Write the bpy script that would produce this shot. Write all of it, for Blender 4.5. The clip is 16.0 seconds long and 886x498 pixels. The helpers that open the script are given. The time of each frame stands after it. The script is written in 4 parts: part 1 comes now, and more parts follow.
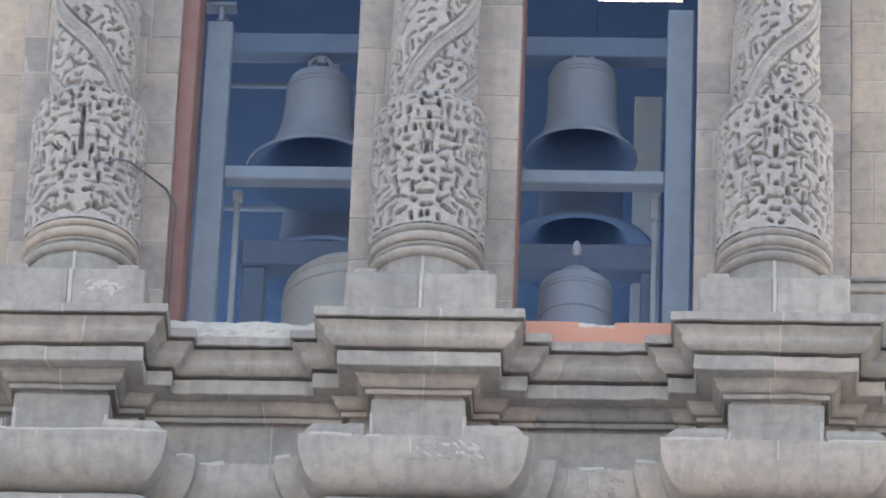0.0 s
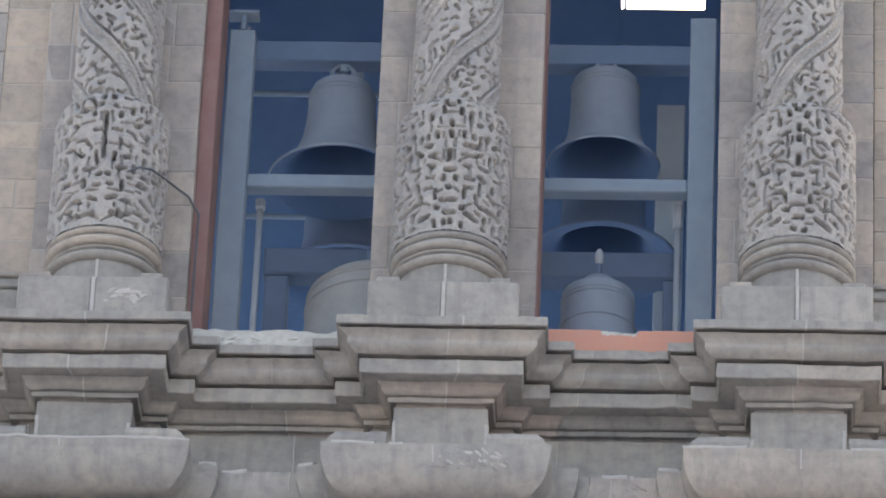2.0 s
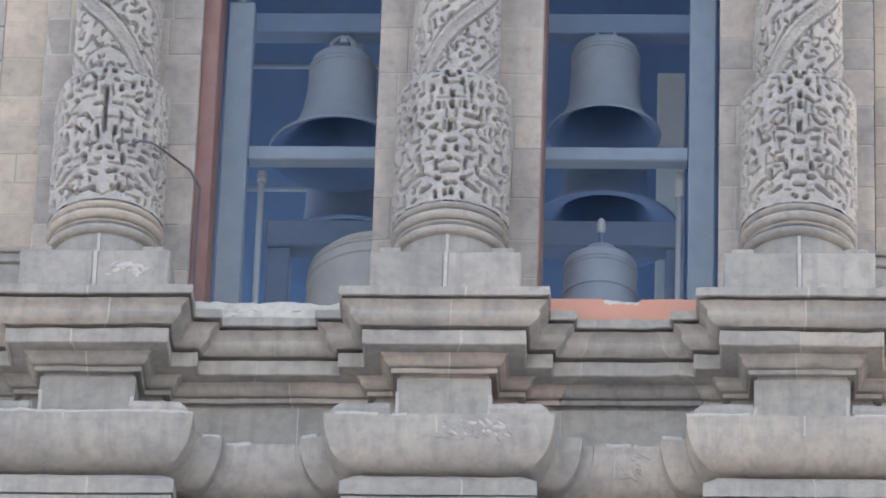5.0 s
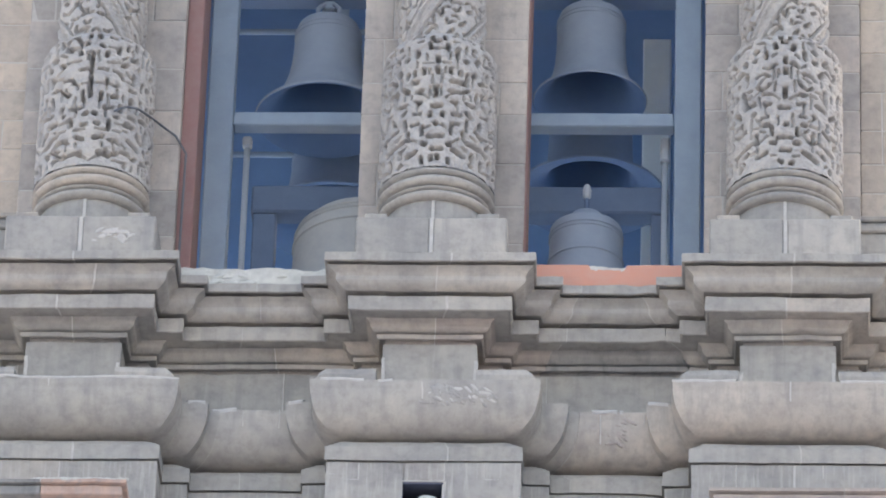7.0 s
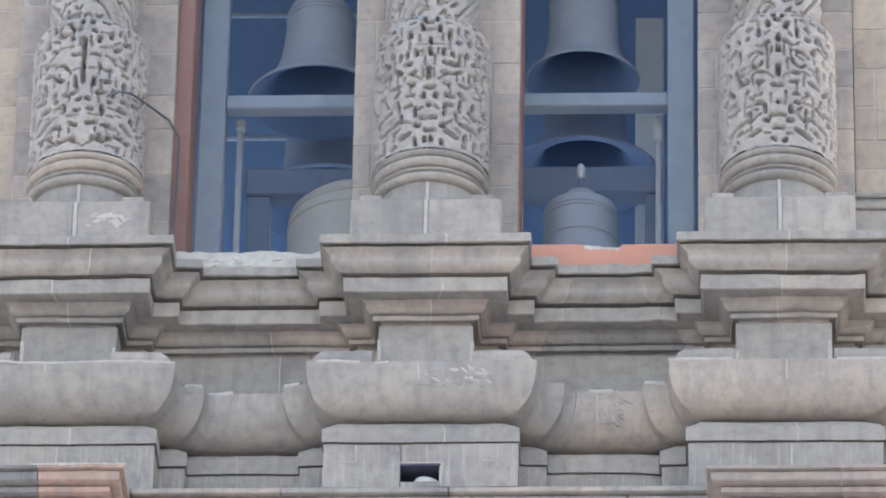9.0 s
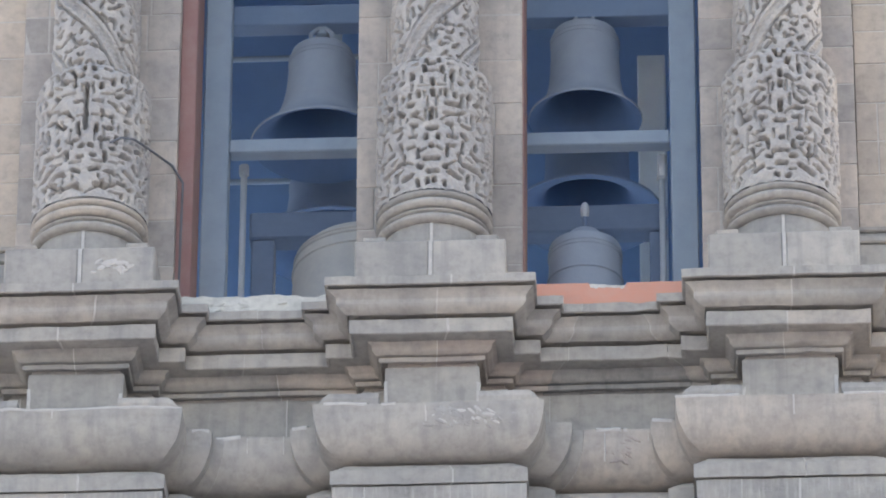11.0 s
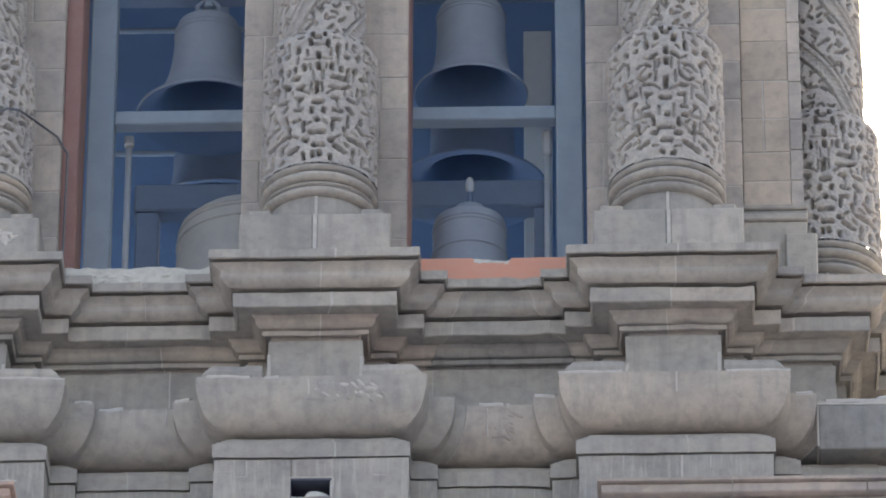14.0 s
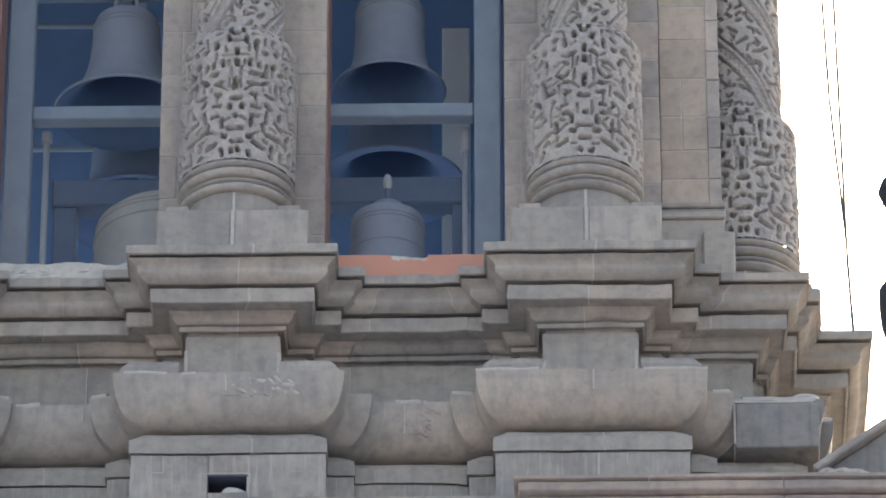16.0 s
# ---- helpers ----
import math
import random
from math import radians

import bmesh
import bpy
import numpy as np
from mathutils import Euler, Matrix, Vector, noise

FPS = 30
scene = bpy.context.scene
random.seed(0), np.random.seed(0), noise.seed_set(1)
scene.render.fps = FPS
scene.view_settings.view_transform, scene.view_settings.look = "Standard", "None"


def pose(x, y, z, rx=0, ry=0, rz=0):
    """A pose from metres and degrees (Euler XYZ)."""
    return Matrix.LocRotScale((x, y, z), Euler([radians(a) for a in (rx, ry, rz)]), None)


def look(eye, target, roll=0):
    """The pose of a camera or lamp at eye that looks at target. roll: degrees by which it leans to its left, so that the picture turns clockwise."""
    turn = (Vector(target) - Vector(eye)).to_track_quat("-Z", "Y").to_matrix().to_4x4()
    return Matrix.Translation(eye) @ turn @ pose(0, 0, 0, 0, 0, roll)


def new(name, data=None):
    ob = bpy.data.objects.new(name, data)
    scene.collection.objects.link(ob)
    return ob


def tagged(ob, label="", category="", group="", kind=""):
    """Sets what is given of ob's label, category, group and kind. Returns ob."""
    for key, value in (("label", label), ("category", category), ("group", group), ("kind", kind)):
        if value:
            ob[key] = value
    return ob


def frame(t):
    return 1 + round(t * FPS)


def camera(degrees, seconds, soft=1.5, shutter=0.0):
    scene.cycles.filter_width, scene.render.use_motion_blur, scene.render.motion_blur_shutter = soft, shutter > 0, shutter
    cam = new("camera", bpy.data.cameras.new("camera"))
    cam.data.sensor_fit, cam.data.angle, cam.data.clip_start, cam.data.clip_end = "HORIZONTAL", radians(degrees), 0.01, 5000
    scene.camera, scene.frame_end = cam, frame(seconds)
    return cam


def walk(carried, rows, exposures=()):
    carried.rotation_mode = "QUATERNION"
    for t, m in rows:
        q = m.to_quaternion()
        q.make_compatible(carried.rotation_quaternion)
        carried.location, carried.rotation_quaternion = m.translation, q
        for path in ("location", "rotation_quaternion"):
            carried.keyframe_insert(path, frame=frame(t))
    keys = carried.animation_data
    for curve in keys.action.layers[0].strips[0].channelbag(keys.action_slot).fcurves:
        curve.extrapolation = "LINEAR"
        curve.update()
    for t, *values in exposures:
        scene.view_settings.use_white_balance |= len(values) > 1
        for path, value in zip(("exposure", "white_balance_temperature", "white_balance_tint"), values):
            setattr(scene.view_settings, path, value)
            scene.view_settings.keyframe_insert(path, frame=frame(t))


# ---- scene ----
# A stone bell tower seen from the square below through a long lens.
# x runs along the facade, y into the tower, z up from the pavement.
cam = camera(7.667, 16.0, soft=1.9)
EYE = (2.750, -50.400, 1.600)
ROWS = [  # seconds, yaw, pitch, roll
    (0, 2.9722, 32.6460, 2.416),
    (0.5, 3.0012, 32.6574, 2.565),
    (1, 3.0619, 32.6395, 2.623),
    (1.5, 3.1314, 32.7572, 2.621),
    (2, 3.2086, 32.7088, 2.559),
    (2.5, 3.2686, 32.6477, 2.414),
    (3, 3.3399, 32.6023, 2.193),
    (3.5, 3.3274, 32.5687, 1.994),
    (4, 3.2867, 32.5544, 1.981),
    (6.5, 3.0960, 32.2224, 1.948),
    (7, 3.0586, 32.1622, 1.900),
    (7.5, 3.0146, 32.0980, 1.780),
    (8, 2.9842, 32.0716, 1.630),
    (8.5, 3.0012, 32.0339, 1.478),
    (9, 3.0000, 32.0000, 1.200),
    (9.5, 3.0179, 31.9880, 0.828),
    (10, 3.0380, 32.2022, 0.399),
    (10.2, 3.0360, 32.3558, 0.281),
    (12.5, 2.9331, 32.3196, 0.574),
    (13, 2.5017, 32.2513, 0.529),
    (13.5, 2.0325, 32.1494, 0.280),
    (14, 1.8686, 32.1360, 0.229),
    (14.5, 1.6881, 32.1214, 0.113),
    (15, 1.4515, 32.0996, 0.067),
    (15.5, 1.2482, 32.0654, 0.032),
    (16, 1.0266, 32.1098, 0.026),
]
EXPOSURES = [(t, e - 0.17, 7800.0, 13.0) for t, e in ((0.0, 2.34), (0.5, 2.32), (1.0, 2.2), (2.0, 2.06), (3.0, 2.06), (4.0, 2.28), (6.5, 2.4), (9.0, 2.4), (10.2, 2.35), (12.5, 2.24), (13.0, 2.08), (13.5, 1.94), (14.0, 1.9), (15.0, 1.85), (16.0, 1.8))]
walk(cam, [(t, pose(*EYE, 90 + p, 0, y) @ pose(0, 0, 0, 0, 0, r)) for t, y, p, r in ROWS], exposures=EXPOSURES)

# ---- world and light ----
world = bpy.data.worlds.new("sky")
scene.world = world
world.use_nodes = True
wn = world.node_tree
sky = wn.nodes.new("ShaderNodeTexSky")
sky.sky_type, sky.sun_disc = "NISHITA", False
SUN_TO = Vector((0.25, 0.85, 0.58)).normalized()
sky.sun_elevation = math.asin(SUN_TO.z)
sky.sun_rotation = math.atan2(SUN_TO.x, SUN_TO.y)
sky.air_density, sky.dust_density, sky.ozone_density = 1.0, 6.0, 1.0
wn.links.new(sky.outputs[0], wn.nodes["Background"].inputs[0])
wn.nodes["Background"].inputs[1].default_value = 0.15
sun = new("sun", bpy.data.lights.new("sun", "SUN"))
sun.data.energy, sun.data.angle, sun.data.color = 1.6, radians(1.0), (1.0, 0.95, 0.89)
sun.matrix_world = look(SUN_TO * 100, (0, 0, 0))


# ---- materials ----
def shader(name):
    m = bpy.data.materials.new(name)
    m.use_nodes = True
    return m, m.node_tree, m.node_tree.nodes["Principled BSDF"]


def node(nt, kind, **inputs):
    n = nt.nodes.new(kind)
    for k, v in inputs.items():
        n.inputs[k.replace("_", " ")].default_value = v
    return n


def ramp(nt, stops):
    n = nt.nodes.new("ShaderNodeValToRGB")
    e = n.color_ramp.elements
    while len(e) < len(stops):
        e.new(0.5)
    for el, (p, c) in zip(e, stops):
        el.position, el.color = p, (*c, 1)
    return n


def mixed(nt, a, b, fac, mode="MIX"):
    n = nt.nodes.new("ShaderNodeMix")
    n.data_type, n.blend_type = "RGBA", mode
    for sock, v in ((n.inputs[0], fac), (n.inputs[6], a), (n.inputs[7], b)):
        if isinstance(v, bpy.types.NodeSocket):
            nt.links.new(v, sock)
        elif isinstance(v, tuple):
            sock.default_value = (*v, 1)
        else:
            sock.default_value = v
    return n.outputs[2]


def stone(name, low, high, stain, warm, rough=0.9, bump=0.35, patch=0.5, runs=(9.0, 9.0, 0.7)):
    """Weathered cut stone: a tint for each block, blotches, rain streaks, lichen-pale flecks and a pitted grain."""
    m, nt, b = shader(name)
    geo = nt.nodes.new("ShaderNodeNewGeometry")
    info = nt.nodes.new("ShaderNodeObjectInfo")
    big = node(nt, "ShaderNodeTexNoise", Scale=1.7, Detail=5.0, Roughness=0.6)
    mid = node(nt, "ShaderNodeTexNoise", Scale=9.0, Detail=6.0, Roughness=0.65)
    fine = node(nt, "ShaderNodeTexNoise", Scale=70.0, Detail=4.0, Roughness=0.7)
    stretch = nt.nodes.new("ShaderNodeMapping")
    stretch.inputs["Scale"].default_value = runs
    streak = node(nt, "ShaderNodeTexNoise", Scale=1.0, Detail=4.0, Roughness=0.6)
    for n in (big, mid, fine, stretch):
        nt.links.new(geo.outputs["Position"], n.inputs["Vector"])
    nt.links.new(stretch.outputs[0], streak.inputs["Vector"])
    tint = ramp(nt, [(0.0, low), (0.55, tuple((a + c) / 2 for a, c in zip(low, high))), (0.85, high), (1.0, warm)])
    nt.links.new(info.outputs["Random"], tint.inputs[0])
    blot = ramp(nt, [(0.3, (0.80, 0.80, 0.82)), (0.5, (1, 1, 1)), (0.72, (1.12, 1.1, 1.06))])
    nt.links.new(big.outputs["Fac"], blot.inputs[0])
    grain = ramp(nt, [(0.28, (0.74, 0.74, 0.75)), (0.5, (1, 1, 1)), (0.75, (1.16, 1.15, 1.13))])
    nt.links.new(mid.outputs["Fac"], grain.inputs[0])
    col = mixed(nt, tint.outputs[0], blot.outputs[0], 1.0, "MULTIPLY")
    col = mixed(nt, col, grain.outputs[0], 0.8, "MULTIPLY")
    run = ramp(nt, [(0.50, (0, 0, 0)), (0.72, (1, 1, 1))])
    nt.links.new(streak.outputs["Fac"], run.inputs[0])
    f = nt.nodes.new("ShaderNodeMath")
    f.operation = "MULTIPLY"
    f.inputs[1].default_value = patch
    nt.links.new(run.outputs[0], f.inputs[0])
    col = mixed(nt, col, stain, f.outputs[0])
    wet = node(nt, "ShaderNodeTexNoise", Scale=0.9, Detail=7.0, Roughness=0.7)
    nt.links.new(geo.outputs["Position"], wet.inputs["Vector"])
    wr = ramp(nt, [(0.52, (0, 0, 0)), (0.70, (1, 1, 1))])
    nt.links.new(wet.outputs["Fac"], wr.inputs[0])
    fw = nt.nodes.new("ShaderNodeMath")
    fw.operation = "MULTIPLY"
    fw.inputs[1].default_value = patch * 0.7
    nt.links.new(wr.outputs[0], fw.inputs[0])
    col = mixed(nt, col, tuple(v * k for v, k in zip(stain, (0.82, 0.88, 0.96))), fw.outputs[0])
    fl = ramp(nt, [(0.66, (0, 0, 0)), (0.74, (1, 1, 1))])
    nt.links.new(fine.outputs["Fac"], fl.inputs[0])
    f2 = nt.nodes.new("ShaderNodeMath")
    f2.operation = "MULTIPLY"
    f2.inputs[1].default_value = 0.35
    nt.links.new(fl.outputs[0], f2.inputs[0])
    col = mixed(nt, col, tuple(min(0.75, c * 1.5) for c in high), f2.outputs[0])
    nt.links.new(col, b.inputs["Base Color"])
    b.inputs["Roughness"].default_value = rough
    bm1 = node(nt, "ShaderNodeBump", Strength=bump, Distance=0.02)
    bm2 = node(nt, "ShaderNodeBump", Strength=bump * 0.8, Distance=0.006)
    nt.links.new(mid.outputs["Fac"], bm1.inputs["Height"])
    nt.links.new(fine.outputs["Fac"], bm2.inputs["Height"])
    nt.links.new(bm1.outputs[0], bm2.inputs["Normal"])
    nt.links.new(bm2.outputs[0], b.inputs["Normal"])
    return m


def worn(name, base, other, scale=6.0, rough=0.6, metal=0.0, bump=0.2, amount=0.6):
    """Paint, metal or timber with blotches of a second colour and a fine grain."""
    m, nt, b = shader(name)
    geo = nt.nodes.new("ShaderNodeNewGeometry")
    n1 = node(nt, "ShaderNodeTexNoise", Scale=scale, Detail=6.0, Roughness=0.65)
    n2 = node(nt, "ShaderNodeTexNoise", Scale=scale * 9, Detail=3.0)
    for n in (n1, n2):
        nt.links.new(geo.outputs["Position"], n.inputs["Vector"])
    r = ramp(nt, [(0.38, (0, 0, 0)), (0.68, (1, 1, 1))])
    nt.links.new(n1.outputs["Fac"], r.inputs[0])
    f = nt.nodes.new("ShaderNodeMath")
    f.operation = "MULTIPLY"
    f.inputs[1].default_value = amount
    nt.links.new(r.outputs[0], f.inputs[0])
    nt.links.new(mixed(nt, base, other, f.outputs[0]), b.inputs["Base Color"])
    b.inputs["Roughness"].default_value, b.inputs["Metallic"].default_value = rough, metal
    bp = node(nt, "ShaderNodeBump", Strength=bump, Distance=0.01)
    nt.links.new(n2.outputs["Fac"], bp.inputs["Height"])
    nt.links.new(bp.outputs[0], b.inputs["Normal"])
    return m


STONE = stone("grey_stone", (0.335, 0.325, 0.303), (0.415, 0.395, 0.362), (0.235, 0.23, 0.222), (0.455, 0.405, 0.352))
TOOLED = stone("tooled_stone", (0.325, 0.315, 0.295), (0.375, 0.36, 0.335), (0.48, 0.46, 0.425), (0.385, 0.355, 0.32), patch=0.8, runs=(26.0, 26.0, 2.2), bump=0.5)
CARVED = stone("carved_stone", (0.40, 0.385, 0.365), (0.44, 0.42, 0.395), (0.30, 0.29, 0.285), (0.43, 0.41, 0.38), bump=0.25, patch=0.35)
ASHLAR = stone("ashlar_stone", (0.385, 0.36, 0.335), (0.52, 0.47, 0.42), (0.34, 0.32, 0.305), (0.57, 0.50, 0.435), patch=0.4)
TAN = stone("tan_stone", (0.45, 0.395, 0.335), (0.51, 0.445, 0.375), (0.39, 0.35, 0.31), (0.55, 0.475, 0.395), patch=0.35)
BROWN = stone("brown_stone", (0.36, 0.32, 0.29), (0.43, 0.38, 0.345), (0.28, 0.26, 0.25), (0.54, 0.44, 0.38))
DARK_STONE = stone("blackened_stone", (0.25, 0.25, 0.245), (0.30, 0.295, 0.285), (0.15, 0.155, 0.16), (0.32, 0.30, 0.28), patch=0.7)
SALMON_STONE = stone("stone_with_salmon_wash", (0.50, 0.36, 0.30), (0.55, 0.40, 0.33), (0.30, 0.29, 0.29), (0.54, 0.41, 0.36), patch=0.9)
MORTAR = worn("mortar", (0.54, 0.525, 0.495), (0.38, 0.37, 0.355), 14, 0.95)
SALMON = worn("salmon_plaster", (0.62, 0.30, 0.22), (0.55, 0.34, 0.27), 7, 0.9, amount=0.5)
RED = worn("red_painted_jamb", (0.29, 0.16, 0.15), (0.33, 0.23, 0.21), 5, 0.85)
LIME = worn("white_lime_plaster", (0.61, 0.61, 0.56), (0.42, 0.42, 0.39), 9, 0.95, amount=0.8, bump=0.6)
# Belfry inside: the blue haze over its shade is put into the colour.
INNER = worn("blue_haze_inside", (0.17, 0.315, 0.54), (0.145, 0.275, 0.48), 2.5, 0.95)
STEEL = worn("grey_blue_painted_steel", (0.27, 0.35, 0.43), (0.21, 0.28, 0.36), 4, 0.6)
BRONZE = worn("weathered_bronze", (0.27, 0.325, 0.39), (0.225, 0.275, 0.345), 5, 0.8)
# Bronze of the rear bells with the dim blue haze coloured in.
BRONZE_HAZED = worn("hazed_bronze", (0.20, 0.29, 0.42), (0.165, 0.245, 0.37), 5, 0.85)
BRONZE_PALE = worn("pale_bronze", (0.36, 0.37, 0.36), (0.28, 0.30, 0.31), 6, 0.75, 0.0)
# Bell mouths and clappers: their blue shade is put into the colour.
BRONZE_IN = worn("shaded_bronze", (0.105, 0.18, 0.305), (0.09, 0.155, 0.265), 7, 0.9, 0.0)
# Top beam's steel: the dimness up there is put into the colour.
STEEL_SHADE = worn("shaded_steel", (0.15, 0.23, 0.35), (0.12, 0.19, 0.30), 4, 0.7)
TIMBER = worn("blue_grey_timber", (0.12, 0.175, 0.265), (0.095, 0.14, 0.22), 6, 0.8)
PIPE = worn("pale_metal_pipe", (0.42, 0.46, 0.50), (0.34, 0.38, 0.42), 8, 0.5)
WHITEWASH = worn("whitewashed_pier", (0.68, 0.76, 0.80), (0.60, 0.68, 0.73), 5, 0.9)
CABLE = worn("dark_cable", (0.13, 0.14, 0.16), (0.10, 0.11, 0.12), 10, 0.7)
# Pinnacle stone: its backlit darkness against the sky is put into the colour.
SILHOUETTE = worn("silhouette_stone", (0.035, 0.035, 0.038), (0.025, 0.025, 0.028), 8, 1.0)
# Shade inside the square hole, put into the colour of its lining.
HOLE_SHADE = worn("hole_shade", (0.075, 0.09, 0.13), (0.05, 0.06, 0.09), 8, 0.95)
CABLE_PALE = worn("pale_cable", (0.07, 0.10, 0.11), (0.05, 0.07, 0.08), 3, 0.7)
PAVING = worn("plaza_paving", (0.27, 0.295, 0.345), (0.225, 0.245, 0.29), 0.6, 0.9)
FAR_STONE = stone("far_stone", (0.30, 0.28, 0.26), (0.36, 0.33, 0.30), (0.18, 0.17, 0.17), (0.38, 0.33, 0.29))


# ---- building helpers ----
def mesh_of(name, verts, faces, smooth=False):
    me = bpy.data.meshes.new(name)
    me.from_pydata([tuple(v) for v in verts], [], [tuple(f) for f in faces])
    me.validate()
    bm = bmesh.new()
    bm.from_mesh(me)
    bmesh.ops.recalc_face_normals(bm, faces=bm.faces)
    bm.to_mesh(me)
    bm.free()
    me.update()
    if smooth:
        me.shade_smooth()
    return me


def link(name, me, material, parent=None, label="", m=None):
    if not me.materials:
        me.materials.append(material)
    ob = new(name, me)
    if m is not None:
        ob.matrix_basis = m
    if parent is not None:
        ob.parent = parent
    if label:
        ob["label"] = label
    return ob


def part(name, bm, material, parent=None, label="", smooth=False):
    me = bpy.data.meshes.new(name)
    bmesh.ops.recalc_face_normals(bm, faces=bm.faces)
    bm.to_mesh(me)
    bm.free()
    if smooth:
        me.shade_smooth()
    return link(name, me, material, parent, label)


def box(bm, x0, x1, y0, y1, z0, z1, bevel=0.0, seg=1):
    r = bmesh.ops.create_cube(bm, size=1.0, matrix=Matrix.Translation(((x0 + x1) / 2, (y0 + y1) / 2, (z0 + z1) / 2)) @ Matrix.Diagonal((x1 - x0, y1 - y0, z1 - z0, 1)))
    if bevel:
        vs = set(r["verts"])
        es = [e for e in bm.edges if e.verts[0] in vs and e.verts[1] in vs]
        bmesh.ops.bevel(bm, geom=es, offset=bevel, segments=seg, affect="EDGES", profile=0.6)
    return bm


def boxed(name, dims, material, parent=None, label="", bevel=0.01):
    return part(name, box(bmesh.new(), *dims, bevel), material, parent, label)


def lathe(profile, seg=64, close=False):
    """A bmesh turned about z from (radius, height) pairs."""
    bm = bmesh.new()
    rings = []
    for r, z in profile:
        rings.append([bm.verts.new((r * math.cos(2 * math.pi * i / seg), r * math.sin(2 * math.pi * i / seg), z)) for i in range(seg)])
    for a, b in zip(rings, rings[1:]):
        for i in range(seg):
            bm.faces.new((a[i], a[(i + 1) % seg], b[(i + 1) % seg], b[i]))
    if close:
        bm.faces.new(rings[0][::-1])
        bm.faces.new(rings[-1])
    return bm


def empty(name, at=(0, 0, 0)):
    ob = new(name)
    ob.location = at
    ob.empty_display_size = 0.2
    return ob


def tube(name, points, radius, material, parent=None, label=""):
    cu = bpy.data.curves.new(name, "CURVE")
    cu.dimensions, cu.bevel_depth, cu.bevel_resolution, cu.resolution_u = "3D", radius, 2, 6
    sp = cu.splines.new("POLY")
    sp.points.add(len(points) - 1)
    for p, c in zip(sp.points, points):
        p.co = (*c, 1)
    cu.use_fill_caps = True
    tmp = bpy.data.objects.new("tmp", cu)
    scene.collection.objects.link(tmp)
    me = bpy.data.meshes.new_from_object(tmp.evaluated_get(bpy.context.evaluated_depsgraph_get()))
    bpy.data.objects.remove(tmp)
    me.materials.clear()
    return link(name, me, material, parent, label)


def rough(p, amp, scale=7.0):
    """Hand-cut unevenness of a stone surface."""
    v = Vector(p)
    n = noise.noise_vector(v * scale) * amp + noise.noise_vector(v * scale * 0.25) * amp * 1.3
    chip = noise.noise(v * 3.1 + Vector((7, 3, 1)))
    return v + n + n * max(0.0, chip - 0.35) * 5


# ---- the moulded courses that run round the tower ----
PITCH = 3.16           # column spacing
BAY, INTER, MAIN = 0.0, -0.14, -0.54
HM, HI = 0.42, 0.65    # half widths of the breaks under each column


def plan():
    right = [(5.185, 8.4), (5.185, 1.015), (4.705, 1.015), (4.705, 0.365), (4.6, 0.365), (4.6, BAY)]
    pts = [(-x, y) for x, y in right]
    for c in (-PITCH, 0.0, PITCH):
        pts += [(c - HI, BAY), (c - HI, INTER), (c - HM, INTER), (c - HM, MAIN), (c + HM, MAIN), (c + HM, INTER), (c + HI, INTER), (c + HI, BAY)]
    return pts + right[::-1]


PLAN = plan()


def offset_plan(o):
    out = []
    n = len(PLAN)
    for i, (x, y) in enumerate(PLAN):
        ns = []
        for a, b in ((i - 1, i), (i, i + 1)):
            if a >= 0 and b < n:
                d = Vector((PLAN[b][0] - PLAN[a][0], PLAN[b][1] - PLAN[a][1])).normalized()
                ns.append(Vector((d.y, -d.x)))
        s = ns[0] if len(ns) == 1 or ns[0].dot(ns[1]) > 0.9 else ns[0] + ns[1]
        out.append((x + s.x * o, y + s.y * o))
    return out


def cut_plan(course, o, a, b):
    """The offset path between two cuts; a cut is (segment, share of the segment)."""
    pts = offset_plan(o)

    def at(c):
        i, f = c
        p, q = pts[i], pts[i + 1]
        return (p[0] + (q[0] - p[0]) * f, p[1] + (q[1] - p[1]) * f)
    return [at(a)] + [pts[i] for i in range(a[0] + 1, b[0] + 1)] + [at(b)]


def sweep_mesh(name, profile, a, b, step=0.07, amp=0.004, push=0.0):
    """One stone of a moulded course: the profile (out, z) carried along the plan from cut a to cut b."""
    prof = []
    for (o0, z0), (o1, z1) in zip(profile, profile[1:]):
        k = max(1, round(math.hypot(o1 - o0, z1 - z0) / 0.06))
        prof += [(o0 + (o1 - o0) * i / k, z0 + (z1 - z0) * i / k) for i in range(k)]
    prof.append(profile[-1])
    mid = cut_plan(name, sum(p[0] for p in prof) / len(prof), a, b)
    counts = [max(1, round(math.dist(p, q) / step)) for p, q in zip(mid, mid[1:])]
    verts, faces, row = [], [], 0
    for o, z in prof:
        path = cut_plan(name, o + push, a, b)
        line = []
        for (p, q), k in zip(zip(path, path[1:]), counts):
            line += [(p[0] + (q[0] - p[0]) * i / k, p[1] + (q[1] - p[1]) * i / k) for i in range(k)]
        line.append(path[-1])
        row = len(line)
        verts += [rough((x, y, z), amp) for x, y in line]
    for j in range(len(prof) - 1):
        for i in range(row - 1):
            faces.append((j * row + i, j * row + i + 1, (j + 1) * row + i + 1, (j + 1) * row + i))
    me = mesh_of(name, verts, faces, True)
    me.set_sharp_from_angle(angle=radians(28))
    return me


def cyma(o0, z0, o1, z1, n=8, s=0.035):
    """A double curve: hollow above, round below."""
    return [(o0 + (o1 - o0) * i / n + math.sin(2 * math.pi * i / n) * s * (-1), z0 + (z1 - z0) * i / n) for i in range(n + 1)]


